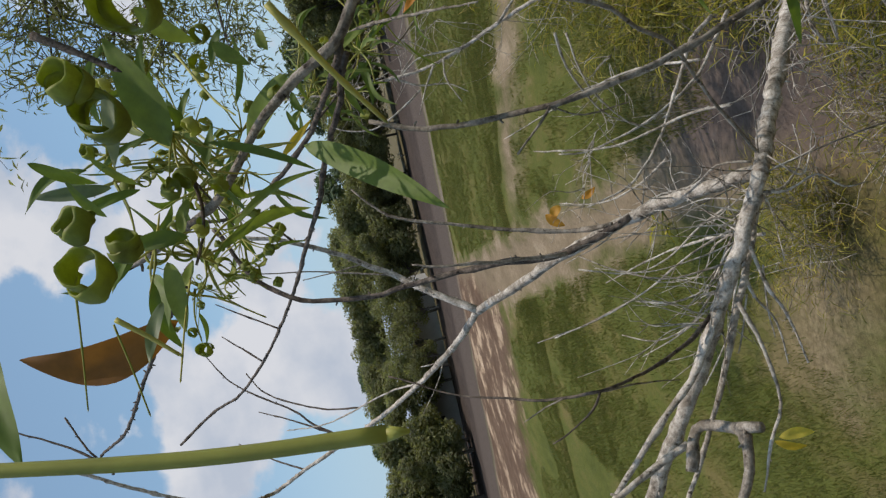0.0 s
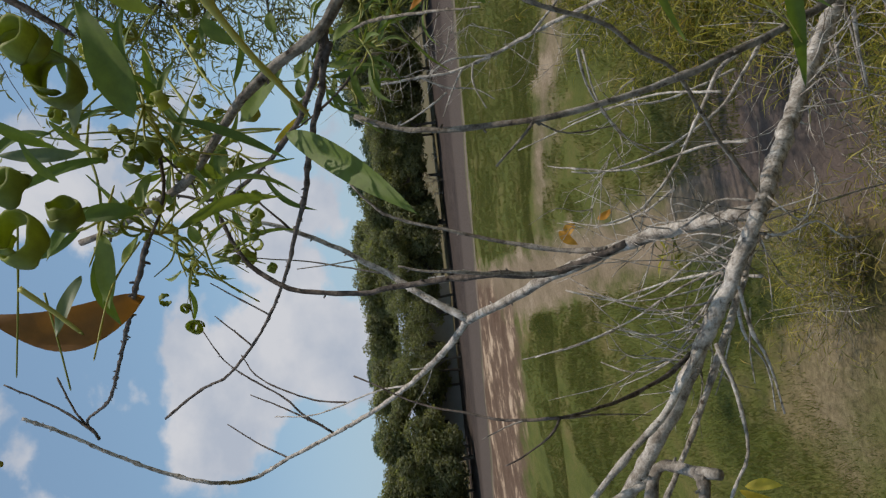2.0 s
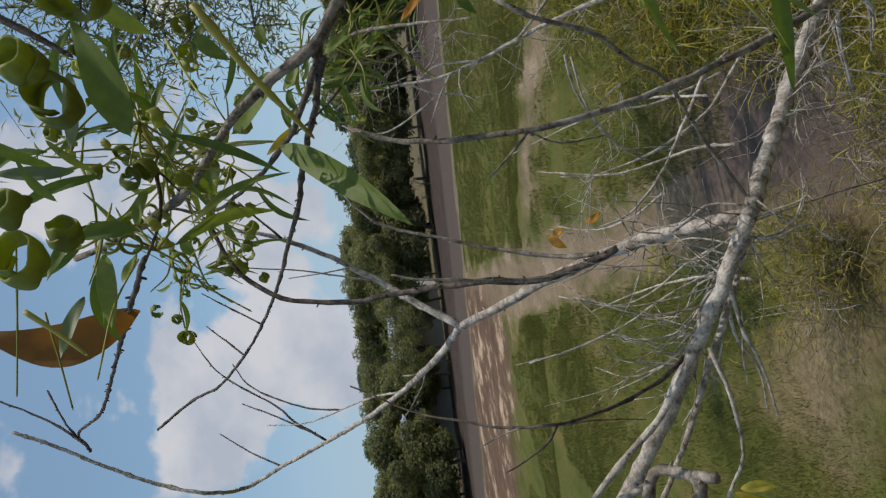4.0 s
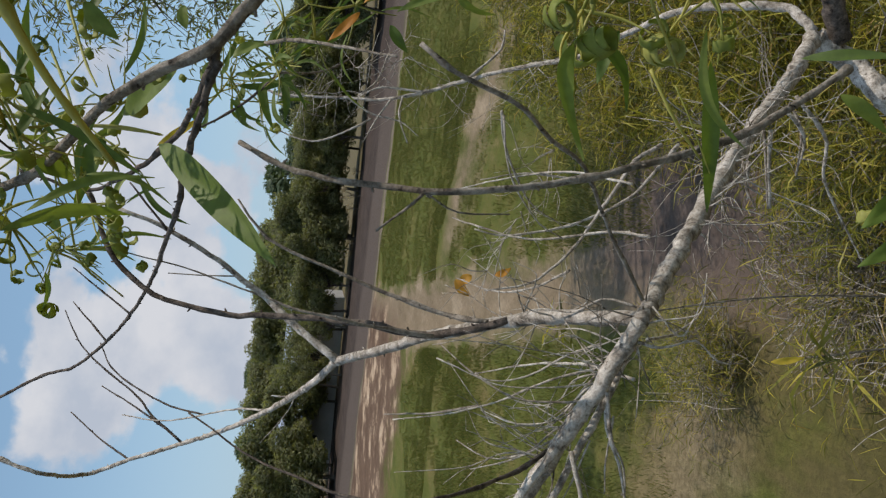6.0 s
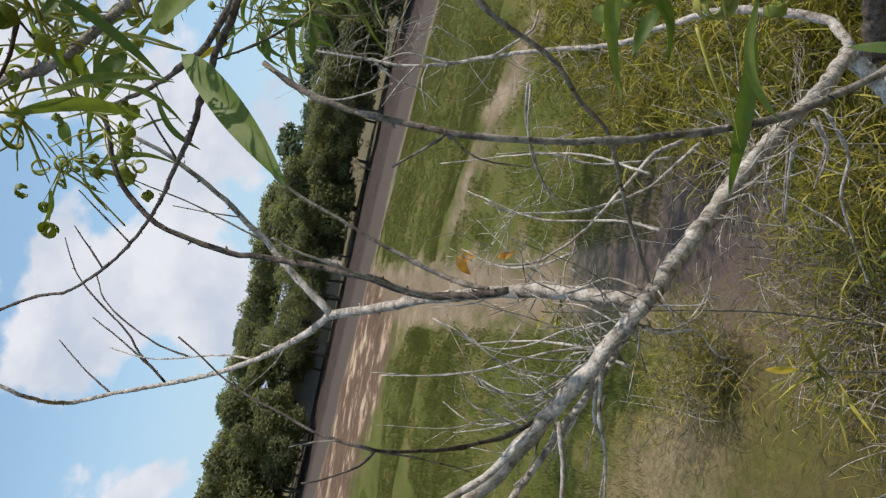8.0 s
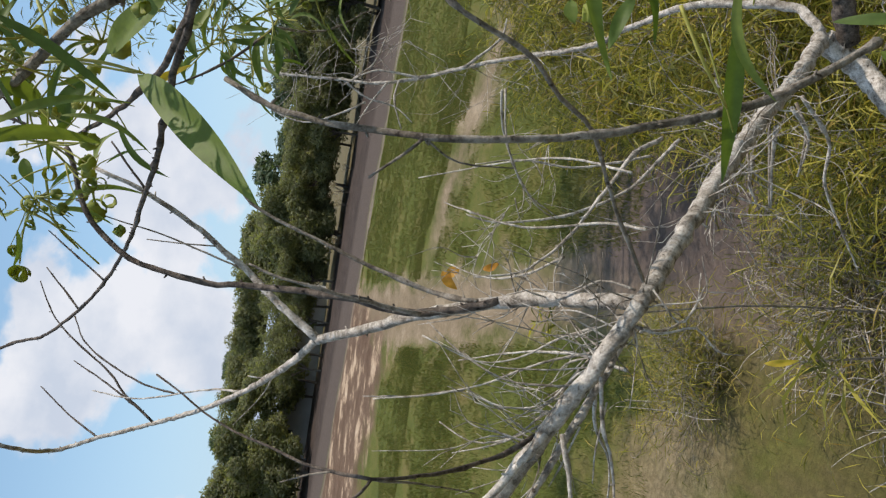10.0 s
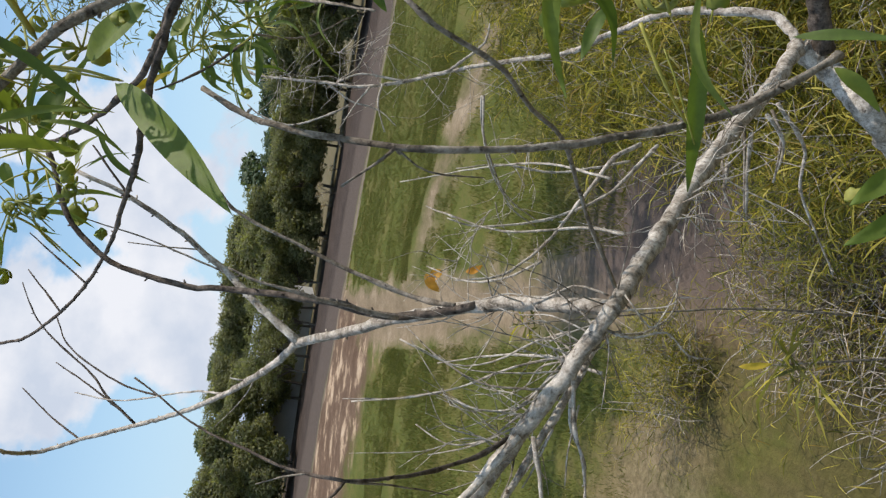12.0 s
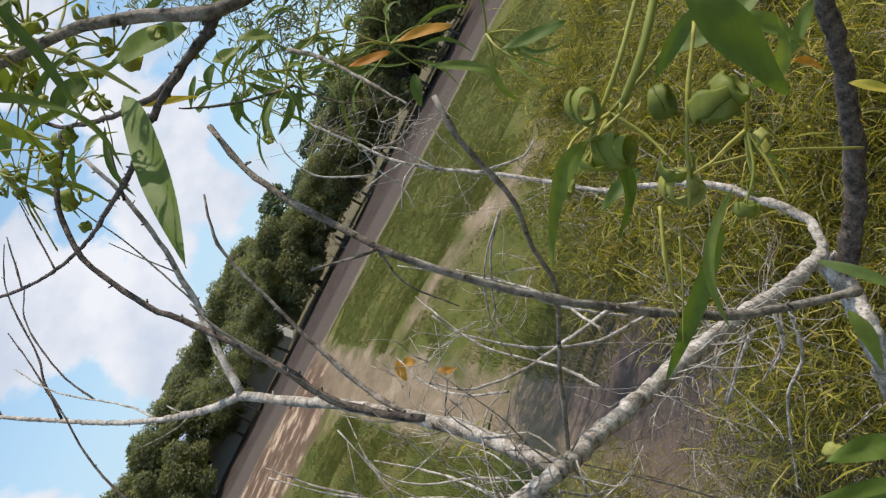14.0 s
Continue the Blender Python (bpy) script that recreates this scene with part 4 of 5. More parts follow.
leaf(PALE_LEAF, (0.102, 0.638, 0.325), (0.114, 0.642, 0.395), 0.0134, -0.0014, (.2, -1, .6))
leaf(LEAF, (0.089, 0.596, 0.292), (0.072, 0.577, 0.360), 0.0115, 0.0036, (.2, -1, .6))
leaf(LEAF, (0.039, 0.530, 0.252), (0.042, 0.533, 0.304), 0.0139, 0.0025, (.1, -1, .6))
leaf(LEAF, (0.209, 0.689, 0.212), (0.179, 0.686, 0.184), 0.0154, 0.0020, (.2, -1, .3))
leaf(LEAF, (0.116, 0.538, 0.305), (0.087, 0.554, 0.279), 0.0075, 0.0008, (.2, -1, .6))
leaf(LEAF, (0.089, 0.634, 0.248), (0.134, 0.656, 0.229), 0.0097, 0.0019, (.3, -1, .2))
leaf(LEAF, (0.070, 0.593, 0.257), (0.041, 0.591, 0.271), 0.0117, 0.0018, (.3, -1, .2))
leaf(LEAF, (0.077, 0.683, 0.251), (0.065, 0.712, 0.226), 0.0157, -0.0026, (.3, -1, .2))
leaf(LEAF, (0.125, 0.576, 0.266), (0.103, 0.536, 0.302), 0.0085, 0.0022, (.2, -1, .4))
leaf(LEAF, (0.070, 0.534, 0.305), (0.105, 0.518, 0.321), 0.0089, -0.0020, (.2, -1, .4))
leaf(LEAF, (0.048, 0.513, 0.281), (0.015, 0.471, 0.299), 0.0115, 0.0024, (.2, -1, .2))
leaf(LEAF, (0.175, 0.689, 0.244), (0.139, 0.677, 0.262), 0.0081, 0.0015, (.4, -1, .2))
leaf(LEAF, (0.232, 0.740, 0.207), (0.197, 0.740, 0.226), 0.0109, 0.0016, (.4, -1, .2))
leaf(LEAF, (0.004, 0.488, 0.257), (0.021, 0.509, 0.250), 0.0086, 0.0011, (.4, -1, .2))
leaf(LEAF, (0.010, 0.217, 0.265), (-0.033, 0.193, 0.256), 0.0127, 0.0016, (.4, -1, .1))
leaf(LEAF, (0.177, 0.422, 0.217), (0.151, 0.440, 0.190), 0.0132, 0.0020, (.1, -1, .5))
leaf(LEAF, (0.124, 0.530, 0.346), (0.097, 0.546, 0.307), 0.0100, 0.0012, (.1, -1, .4))
leaf(PALE_LEAF, (0.163, 0.547, 0.281), (0.104, 0.545, 0.292), 0.0144, -0.0034, (.3, -1, .1))
leaf(LEAF, (0.205, 0.380, -0.120), (0.187, 0.390, -0.190), 0.0263, 0.0020, (.3, -1, .5))
leaf(LEAF, (0.227, 0.434, -0.149), (0.191, 0.457, -0.150), 0.0094, 0.0009, (.9, -1, .1))
leaf(LEAF, (0.243, 0.459, -0.180), (0.252, 0.470, -0.230), 0.0144, -0.0015, (.2, -1, .7))
leaf(LEAF, (0.293, 0.497, -0.238), (0.254, 0.499, -0.238), 0.0089, 0.0010, (.9, -1, .3))
leaf(ORANGE_LEAF, (0.265, 0.514, -0.269), (0.254, 0.499, -0.240), 0.0077, 0.0011, (.2, -1, .5))
leaf(YELLOW_LEAF, (0.254, 0.493, -0.276), (0.259, 0.487, -0.310), 0.0075, -0.0010, (.2, -1, .5))
leaf(LEAF, (0.066, 0.505, -0.405), (0.037, 0.496, -0.351), 0.0174, 0.0021, (.2, -1, .7))
leaf(LEAF, (0.046, 0.505, -0.417), (0.010, 0.498, -0.350), 0.0153, -0.0021, (.2, -1, .7))
leaf(LEAF, (0.136, 0.538, -0.359), (0.108, 0.534, -0.396), 0.0128, -0.0015, (.4, -1, .5))
leaf(LEAF, (0.301, 0.714, -0.145), (0.257, 0.724, -0.103), 0.0134, -0.0029, (.2, -1, .5))
leaf(LEAF, (0.297, 0.919, -0.137), (0.274, 0.932, -0.064), 0.0135, 0.0025, (.2, -1, .5))
leaf(ORANGE_LEAF, (0.261, 0.889, -0.021), (0.230, 0.897, 0.013), 0.0116, -0.0017, (.2, -1, .4))
leaf(ORANGE_LEAF, (0.293, 0.829, -0.065), (0.258, 0.839, -0.022), 0.0131, 0.0016, (.2, -1, .4))
leaf(LEAF, (0.252, 1.060, 0.089), (0.289, 1.051, 0.049), 0.0123, -0.0034, (.2, -1, .4))
leaf(LEAF, (0.233, 1.056, 0.055), (0.263, 0.999, 0.031), 0.0120, 0.0027, (.2, -1, .4))
leaf(LEAF, (0.237, 0.835, -0.050), (0.209, 0.834, -0.068), 0.0120, 0.0016, (.5, -1, .4))
leaf(LEAF, (0.232, 1.160, 0.074), (0.168, 1.164, 0.070), 0.0120, -0.0060, (.8, -1, .2))
leaf(LEAF, (0.234, 1.171, 0.138), (0.236, 1.162, 0.083), 0.0105, 0.0030, (.3, -1, .4))
leaf(LEAF, (0.226, 1.179, 0.187), (0.259, 1.172, 0.157), 0.0195, 0.0023, (.3, -1, .4))
leaf(LEAF, (0.303, 1.075, 0.194), (0.272, 1.077, 0.190), 0.0177, 0.0020, (.3, -1, .4))
leaf(LEAF, (0.182, 0.755, 0.101), (0.194, 0.752, 0.070), 0.0113, -0.0031, (.3, -1, .4))
leaf(ORANGE_LEAF, (-0.180, 2.857, -0.465), (-0.239, 2.844, -0.521), 0.0356, 0.0059, (.3, -1, .4))
leaf(ORANGE_LEAF, (-0.163, 2.848, -0.522), (-0.208, 2.852, -0.484), 0.0396, 0.0059, (.3, -1, .4))
leaf(ORANGE_LEAF, (-0.163, 2.833, -0.604), (-0.135, 2.825, -0.660), 0.0277, 0.0059, (.3, -1, .4))
leaf(YELLOW_LEAF, (-0.214, 1.371, -0.803), (-0.204, 1.361, -0.865), 0.0133, 0.0020, (.3, -1, .6))
leaf(YELLOW_LEAF, (-0.381, 0.835, -0.262), (-0.387, 0.832, -0.304), 0.0143, -0.0026, (.3, -1, .6))
leaf(YELLOW_LEAF, (-0.384, 0.835, -0.255), (-0.400, 0.832, -0.291), 0.0104, 0.0026, (.3, -1, .6))
pod(POD, (0.160, 0.983, 0.230), 0.0138, 2.3, 0.36, (1.1, -0.6, 0.1), 1)
pod(POD, (0.121, 1.232, 0.319), 0.0157, 1.7, 0.36, (-1.1, -1.0, -0.0), 2)
pod(POD, (0.126, 1.241, 0.307), 0.0150, 1.2, 0.36, (-0.8, -0.4, 0.5), 3)
pod(POD, (0.176, 1.075, 0.284), 0.0164, 1.7, 0.36, (1.0, -1.6, 0.2), 4)
pod(POD, (0.171, 1.091, 0.372), 0.0150, 1.9, 0.36, (0.6, -1.4, -0.7), 5)
pod(POD, (0.099, 1.030, 0.339), 0.0156, 1.5, 0.36, (-0.1, -1.2, 0.6), 6)
pod(POD, (0.092, 1.028, 0.329), 0.0143, 2.0, 0.36, (0.4, -0.9, -0.5), 7)
pod(POD, (0.028, 1.504, 0.443), 0.0153, 1.5, 0.36, (-0.1, -1.8, 0.5), 8)
pod(POD, (-0.032, 1.721, 0.537), 0.0240, 1.7, 0.36, (-0.5, -2.0, -0.6), 9)
pod(POD, (-0.034, 1.593, 0.391), 0.0256, 1.5, 0.36, (-0.6, -0.7, 0.6), 10)
pod(POD, (-0.027, 1.614, 0.390), 0.0228, 1.8, 0.36, (-0.2, -1.7, -0.4), 11)
pod(POD, (-0.012, 1.590, 0.366), 0.0174, 1.6, 0.36, (-0.4, -0.8, -0.5), 12)
pod(POD, (-0.063, 1.583, 0.344), 0.0133, 1.6, 0.36, (0.6, -0.4, 0.7), 13)
pod(POD, (-0.173, 1.823, 0.581), 0.0220, 1.9, 0.36, (0.7, -1.4, 0.8), 14)
pod(POD, (-0.128, 1.829, 0.597), 0.0162, 2.1, 0.36, (-0.4, -1.8, 0.6), 15)
pod(POD, (0.131, 0.478, 0.270), 0.0238, 2.0, 0.36, (0.25, -1.0, 0.15), 16)
pod(POD, (0.031, 0.444, 0.302), 0.0211, 2.0, 0.36, (0.6, -0.9, 0.3), 17)
pod(POD, (0.044, 0.474, 0.283), 0.0158, 2.2, 0.36, (1.2, -0.7, -0.1), 18)
pod(POD, (0.062, 0.425, 0.291), 0.0158, 2.0, 0.36, (0.7, -0.5, 0.6), 19)
pod(POD, (0.155, 0.460, 0.280), 0.0185, 1.9, 0.36, (0.8, -0.8, 0.4), 20)
pod(POD, (0.164, 0.368, 0.208), 0.0224, 2.1, 0.36, (-0.3, -0.9, 0.3), 21)
pod(POD, (0.109, 0.637, 0.282), 0.0096, 1.8, 0.36, (-0.5, -1.2, 0.1), 22)
pod(POD, (-0.090, 1.641, 0.582), 0.0162, 1.3, 0.36, (-1.7, -1.3, -0.4), 23)
pod(POD, (0.220, 0.690, 0.221), 0.0113, 1.4, 0.36, (-0.3, -0.7, 0.5), 24)
pod(POD, (0.220, 0.743, 0.290), 0.0087, 2.0, 0.36, (-0.3, -0.9, 0.4), 25)
pod(POD, (0.230, 0.745, 0.302), 0.0076, 2.0, 0.36, (-0.5, -1.7, -0.1), 26)
pod(POD, (0.113, 0.588, 0.306), 0.0089, 1.4, 0.36, (-0.0, -0.5, 0.7), 27)
pod(POD, (0.173, 0.836, 0.182), 0.0111, 2.3, 0.36, (0.1, -0.4, -0.7), 28)
pod(POD, (0.158, 0.444, -0.116), 0.0120, 2.1, 0.36, (-0.3, -0.9, -0.2), 29)
pod(POD, (0.175, 0.437, -0.151), 0.0109, 2.2, 0.36, (0.4, -0.6, -0.5), 30)
pod(POD, (0.175, 0.414, -0.168), 0.0142, 1.6, 0.36, (-0.5, -0.1, -0.4), 31)
pod(POD, (0.186, 0.413, -0.172), 0.0126, 1.4, 0.36, (0.3, -0.3, -0.1), 32)
pod(POD, (0.140, 0.453, -0.133), 0.0117, 1.4, 0.36, (0.1, -0.7, -0.0), 33)
pod(POD, (0.145, 0.451, -0.142), 0.0123, 2.4, 0.36, (0.2, -0.5, -0.3), 34)
pod(POD, (0.122, 0.475, -0.131), 0.0074, 2.2, 0.36, (-0.1, 0.2, 0.5), 35)
pod(POD, (0.143, 0.454, -0.185), 0.0120, 2.2, 0.36, (-0.3, -0.8, -0.1), 36)
pod(POD, (0.202, 0.502, -0.241), 0.0096, 1.8, 0.36, (-0.3, -0.4, -0.3), 37)
pod(POD, (0.046, 0.513, -0.368), 0.0106, 1.5, 0.36, (-1.0, -0.0, 0.1), 38)
pod(POD, (0.237, 0.876, 0.257), 0.0151, 1.3, 0.36, (0.3, -0.9, 0.5), 39)
pod(POD, (0.225, 0.886, 0.260), 0.0117, 1.4, 0.36, (0.3, -0.7, -1.2), 40)
pod(POD, (0.228, 0.987, 0.340), 0.0130, 2.3, 0.36, (0.0, -0.6, -0.4), 41)
pod(POD, (0.224, 0.998, 0.350), 0.0118, 1.3, 0.36, (-0.0, -1.2, -0.1), 42)
pod(POD, (0.155, 0.936, 0.342), 0.0104, 1.8, 0.36, (-0.5, -0.8, -0.2), 43)
pod(POD, (0.116, 0.934, 0.347), 0.0111, 1.6, 0.36, (-0.8, 0.1, 0.8), 44)
stalk(STALK, 0.0020, 0.0011, [(0.116, 0.269, 0.132), (0.084, 0.277, 0.115), (0.056, 0.294, 0.097)])
stalk(STALK, 0.0012, 0.0014, [(-0.002, 0.030, 0.189), (-0.011, 0.026, 0.151), (-0.016, 0.024, 0.122)])
stalk(STALK, 0.0016, 0.0010, [(0.002, 0.340, 0.259), (-0.011, 0.339, 0.246), (-0.025, 0.337, 0.233)])
stalk(DARK, 0.0027, 0.0017, [(0.183, 0.440, 0.285), (0.165, 0.438, 0.262), (0.148, 0.436, 0.242)])
stalk(STALK, 0.0021, 0.0021, [(0.209, 0.400, -0.116), (0.180, 0.401, -0.121), (0.158, 0.412, -0.125)])
stalk(STALK, 0.0014, 0.0012, [(0.224, 0.439, -0.119), (0.183, 0.441, -0.124), (0.151, 0.453, -0.128)])
stalk(STALK, 0.0011, 0.0009, [(0.219, 0.434, -0.151), (0.175, 0.435, -0.165), (0.132, 0.444, -0.189)])
stalk(STALK, 0.0010, 0.0010, [(0.177, 0.508, -0.219), (0.206, 0.519, -0.261), (0.243, 0.545, -0.333)])
stalk(STALK, 0.0014, 0.0009, [(0.143, 0.513, -0.201), (0.111, 0.512, -0.218), (0.086, 0.530, -0.246)])
stalk(STALK, 0.0009, 0.0006, [(0.173, 0.449, -0.141), (0.150, 0.452, -0.132), (0.132, 0.453, -0.133)])
stalk(STALK, 0.0017, 0.0010, [(0.204, 0.731, 0.314), (0.175, 0.727, 0.286), (0.114, 0.741, 0.247)])
stalk(STALK, 0.0017, 0.0010, [(0.256, 0.879, 0.279), (0.186, 0.823, 0.247), (0.152, 0.769, 0.222)])
stalk(STALK, 0.0019, 0.0011, [(0.225, 0.985, 0.327), (0.172, 0.930, 0.294), (0.129, 0.824, 0.256)])
stalk(STALK, 0.0020, 0.0015, [(0.146, 0.888, 0.367), (0.133, 0.882, 0.321), (0.126, 0.876, 0.276)])
stalk(STALK, 0.0020, 0.0015, [(0.126, 0.876, 0.276), (0.126, 0.870, 0.224), (0.119, 0.865, 0.184)])
stalk(STALK, 0.0017, 0.0012, [(0.122, 0.926, 0.317), (0.130, 0.917, 0.266), (0.124, 0.906, 0.198)])
stalk(STALK, 0.0024, 0.0016, [(0.027, 1.506, 0.452), (-0.055, 1.604, 0.460), (-0.107, 1.700, 0.441)])
stalk(STALK, 0.0027, 0.0017, [(-0.043, 1.721, 0.541), (-0.071, 1.763, 0.499), (-0.141, 1.797, 0.425)])
stalk(STALK, 0.0022, 0.0017, [(-0.032, 1.721, 0.537), (-0.093, 1.827, 0.581), (-0.152, 1.825, 0.583)])
stalk(STALK, 0.0024, 0.0020, [(0.033, 1.491, 0.368), (-0.001, 1.542, 0.382), (-0.025, 1.593, 0.387)])
stalk(STALK, 0.0008, 0.0005, [(0.017, 0.529, 0.256), (-0.008, 0.427, 0.245), (-0.047, 0.405, 0.256)])
stalk(STALK, 0.0008, 0.0006, [(0.044, 0.525, 0.337), (-0.008, 0.523, 0.347), (-0.061, 0.520, 0.358)])
stalk(STALK, 0.0008, 0.0006, [(-0.005, 0.469, 0.304), (-0.038, 0.467, 0.301), (-0.070, 0.465, 0.299)])
stalk(STALK, 0.0008, 0.0006, [(0.143, 0.573, -0.246), (0.116, 0.570, -0.258), (0.079, 0.584, -0.281)])
tuft((0.129, 0.617, 0.257), 0.07, 9, 1, (0.0, 0.0, 0.2))
tuft((0.100, 0.634, 0.253), 0.06, 8, 2, (0.0, 0.0, 0.0))
tuft((0.123, 0.599, 0.309), 0.04, 6, 3, (0.0, 0.0, 0.0))
tuft((0.022, 0.611, 0.265), 0.05, 9, 4, (0.0, 0.0, 0.0))
tuft((0.039, 0.531, 0.278), 0.04, 6, 5, (0.0, 0.0, -0.2))
tuft((0.121, 0.973, 0.300), 0.05, 6, 6, (0.0, 0.0, 0.0))
tuft((-0.030, 1.719, 0.526), 0.07, 9, 7, (0.0, 0.0, 0.0))
tuft((0.098, 1.028, 0.324), 0.05, 6, 8, (0.0, 0.0, 0.0))
tuft((0.032, 1.492, 0.377), 0.06, 8, 9, (0.0, 0.0, 0.0))
tuft((0.215, 0.743, 0.285), 0.06, 10, 10, (0.0, 0.0, 0.3))
tuft((-0.026, 1.540, 0.485), 0.10, 7, 11, (0.0, 0.0, -0.3))
tuft((0.169, 0.470, -0.138), 0.05, 6, 12, (0.0, 0.0, 0.0))
tuft((0.205, 0.504, -0.231), 0.06, 8, 13, (0.0, 0.0, -0.3))
tuft((0.263, 1.049, 0.028), 0.06, 9, 14, (0.0, 0.0, -0.2), 6)
tuft((0.239, 1.108, 0.069), 0.06, 9, 15, (0.0, 0.0, -0.3), 6)
tuft((0.281, 1.169, 0.150), 0.06, 10, 16, (0.0, 0.0, 0.0), 8)
tuft((0.281, 0.939, -0.018), 0.05, 8, 17, (0.0, 0.0, -0.2), 6)
tuft((0.287, 1.054, 0.067), 0.05, 10, 18, (0.0, 0.0, 0.0), 8)
tuft((0.282, 0.775, -0.093), 0.05, 8, 19, (0.0, 0.0, -0.2), 6)
tuft((0.140, 0.901, 0.309), 0.07, 8, 20, (0.0, 0.0, 0.0), 2)
tuft((0.213, 0.954, 0.073), 0.05, 9, 21, (0.0, 0.0, -0.3), 6)
tuft((0.227, 1.172, 0.144), 0.05, 10, 22, (0.0, 0.0, -0.5), 9)
tuft((0.086, 0.727, 0.274), 0.055, 9, 101, (0.0, 0.0, 0.0), 1)
tuft((0.127, 0.709, 0.279), 0.055, 8, 102, (0.0, 0.0, 0.0), 2)
tuft((0.045, 0.874, 0.266), 0.055, 8, 104, (0.0, 0.0, 0.0), 1)
tuft((0.024, 0.774, 0.297), 0.055, 8, 105, (0.0, 0.0, 0.0), 1)
tuft((0.111, 0.680, 0.333), 0.055, 7, 107, (0.0, 0.0, 0.0), 1)
tuft((0.095, 0.971, 0.319), 0.06, 8, 111, (0.0, 0.0, 0.0), 2)
tuft((0.116, 1.013, 0.261), 0.06, 7, 112, (0.0, 0.0, 0.0), 2)
tuft((0.160, 0.961, 0.244), 0.06, 7, 113, (0.0, 0.0, 0.0), 2)
tuft((-0.009, 1.071, 0.334), 0.06, 7, 114, (0.0, 0.0, 0.0), 1)
tuft((0.033, 1.067, 0.302), 0.06, 6, 115, (0.0, 0.0, 0.0), 1)
tuft((0.214, 1.204, 0.161), 0.06, 8, 116, (0.0, 0.0, 0.0), 5)
tuft((0.206, 1.245, 0.109), 0.06, 8, 117, (0.0, 0.0, 0.0), 6)

fine_twigs(WHITE, (-.09, .93, -.36), (-.26, .93, -.25), 34, .18, (-.1, .35, .7), 61)
fine_twigs(GREY, (-.05, .93, -.38), (-.3, .93, -.23), 18, .16, (-.3, .2, -.3), 62)
fine_twigs(WHITE, (-.09, 1.05, -.31), (-.12, 1.2, -.24), 18, .14, (.3, .2, .4), 63)
fine_twigs(WHITE, (.22, 1.4, -.77), (.03, 1.08, -.5), 18, .2, (.1, .1, -.6), 64)
fine_twigs(WHITE, (.2, 1.75, -.5), (-.08, 1.68, -.33), 22, .16, (-.4, .1, .3), 65)
fine_twigs(WHITE, (.55, 2.6, -.28), (.5, 2.65, -.05), 26, .25, (-.1, 0, -.3), 66)
fine_twigs(GREY, (.35, 1.6, -.95), (.1, 1.2, -.6), 14, .25, (.2, .3, .1), 67)

fine_twigs(WHITE, (.3, 1.55, -.9), (.1, 1.2, -.6), 20, .3, (-.2, .1, .5), 68)
fine_twigs(WHITE, (.5, 2.24, -.73), (.45, 2.6, -.3), 24, .3, (-.3, .1, -.1), 69)
fine_twigs(WHITE, (.44, 2.75, -.06), (.45, 2.85, .16), 26, .22, (-.1, 0, .1), 70)


# ---- bushes and sprigs round the foot of the acacia ----
def blade(v, f, rng, p, d, length, width):
    """One narrow leaf in two bent pieces."""
    n = d.cross(Vector((rng.gauss(0, 1), rng.gauss(0, 1), rng.gauss(0, 1)))).normalized() * width * .5
    m = p + d * length * .5 + Vector((0, 0, length * rng.uniform(.0, .1)))
    e = p + d * length + Vector((0, 0, -length * rng.uniform(0, .22)))
    i = len(v)
    v.extend((p - n * .3, p + n * .3, m + n, m - n, e))
    f.extend(((i, i + 1, i + 2, i + 3), (i + 3, i + 2, i + 4)))


def bush(label, seed, x, y, wide, high, count, size, mat, twigs=70, dead=0.5):
    rng = random.Random(seed)
    root = tagged(new("bush"), label, "bush", "bushes at the foot of the acacia")
    root.location = (x, y, GROUND)
    tv, tf, v, f = [], [], [], []
    gv2, gf2 = [], []
    tips = []
    for k in range(twigs):
        a, e = rng.uniform(0, 6.28), rng.uniform(.1, 1.0) ** .6
        d = Vector((math.cos(a) * wide * e, math.sin(a) * wide * e, high * rng.uniform(.45, 1.05) * (1 - .35 * e * e)))
        s = Vector((d.x * .12 * rng.random(), d.y * .12 * rng.random(), -.03))
        m = s.lerp(d, .5) + Vector((rng.gauss(0, .08), rng.gauss(0, .08), .12 * high))
        line = spline([s, m, d], 5)
        gone = rng.random() < dead * .5
        sweep(gv2 if gone else tv, gf2 if gone else tf, line, rng.uniform(.004, .009), .0016, 4)
        for j in range(3):
            q = line[rng.randrange(3, len(line))]
            e2 = q + Vector((rng.gauss(0, .16), rng.gauss(0, .16), rng.gauss(.05, .12)))
            sweep(gv2 if gone else tv, gf2 if gone else tf, spline([q, q.lerp(e2, .5) + Vector((rng.gauss(0, .03), rng.gauss(0, .03), .03)), e2], 3), .0028, .001, 4)
            if not gone:
                tips.append(e2)
        if not gone:
            tips.extend((d, line[-2], line[-3], line[-5]))
    for _ in range(int(count * 1.5)):
        q = rng.choice(tips) + Vector((rng.gauss(0, .07), rng.gauss(0, .07), rng.gauss(0, .05)))
        out = Vector((q.x / wide * .5, q.y / wide * .5, .25))
        d = (Vector((rng.gauss(0, 1), rng.gauss(0, 1), rng.gauss(0, .8))).normalized() + out).normalized()
        blade(v, f, rng, q, d, size * rng.uniform(.5, 1.6), size * rng.uniform(.028, .07))
    tagged(part("stem", raw_mesh("stem", tv, tf, GREY), root), kind="stuff")
    if gv2:
        tagged(part("dead_twig", raw_mesh("dead_twig", gv2, gf2, WHITE), root, "bare grey dead twigs"), kind="stuff")
    tagged(part("foliage", raw_mesh("foliage", v, f, mat, False), root), kind="stuff")
    return root


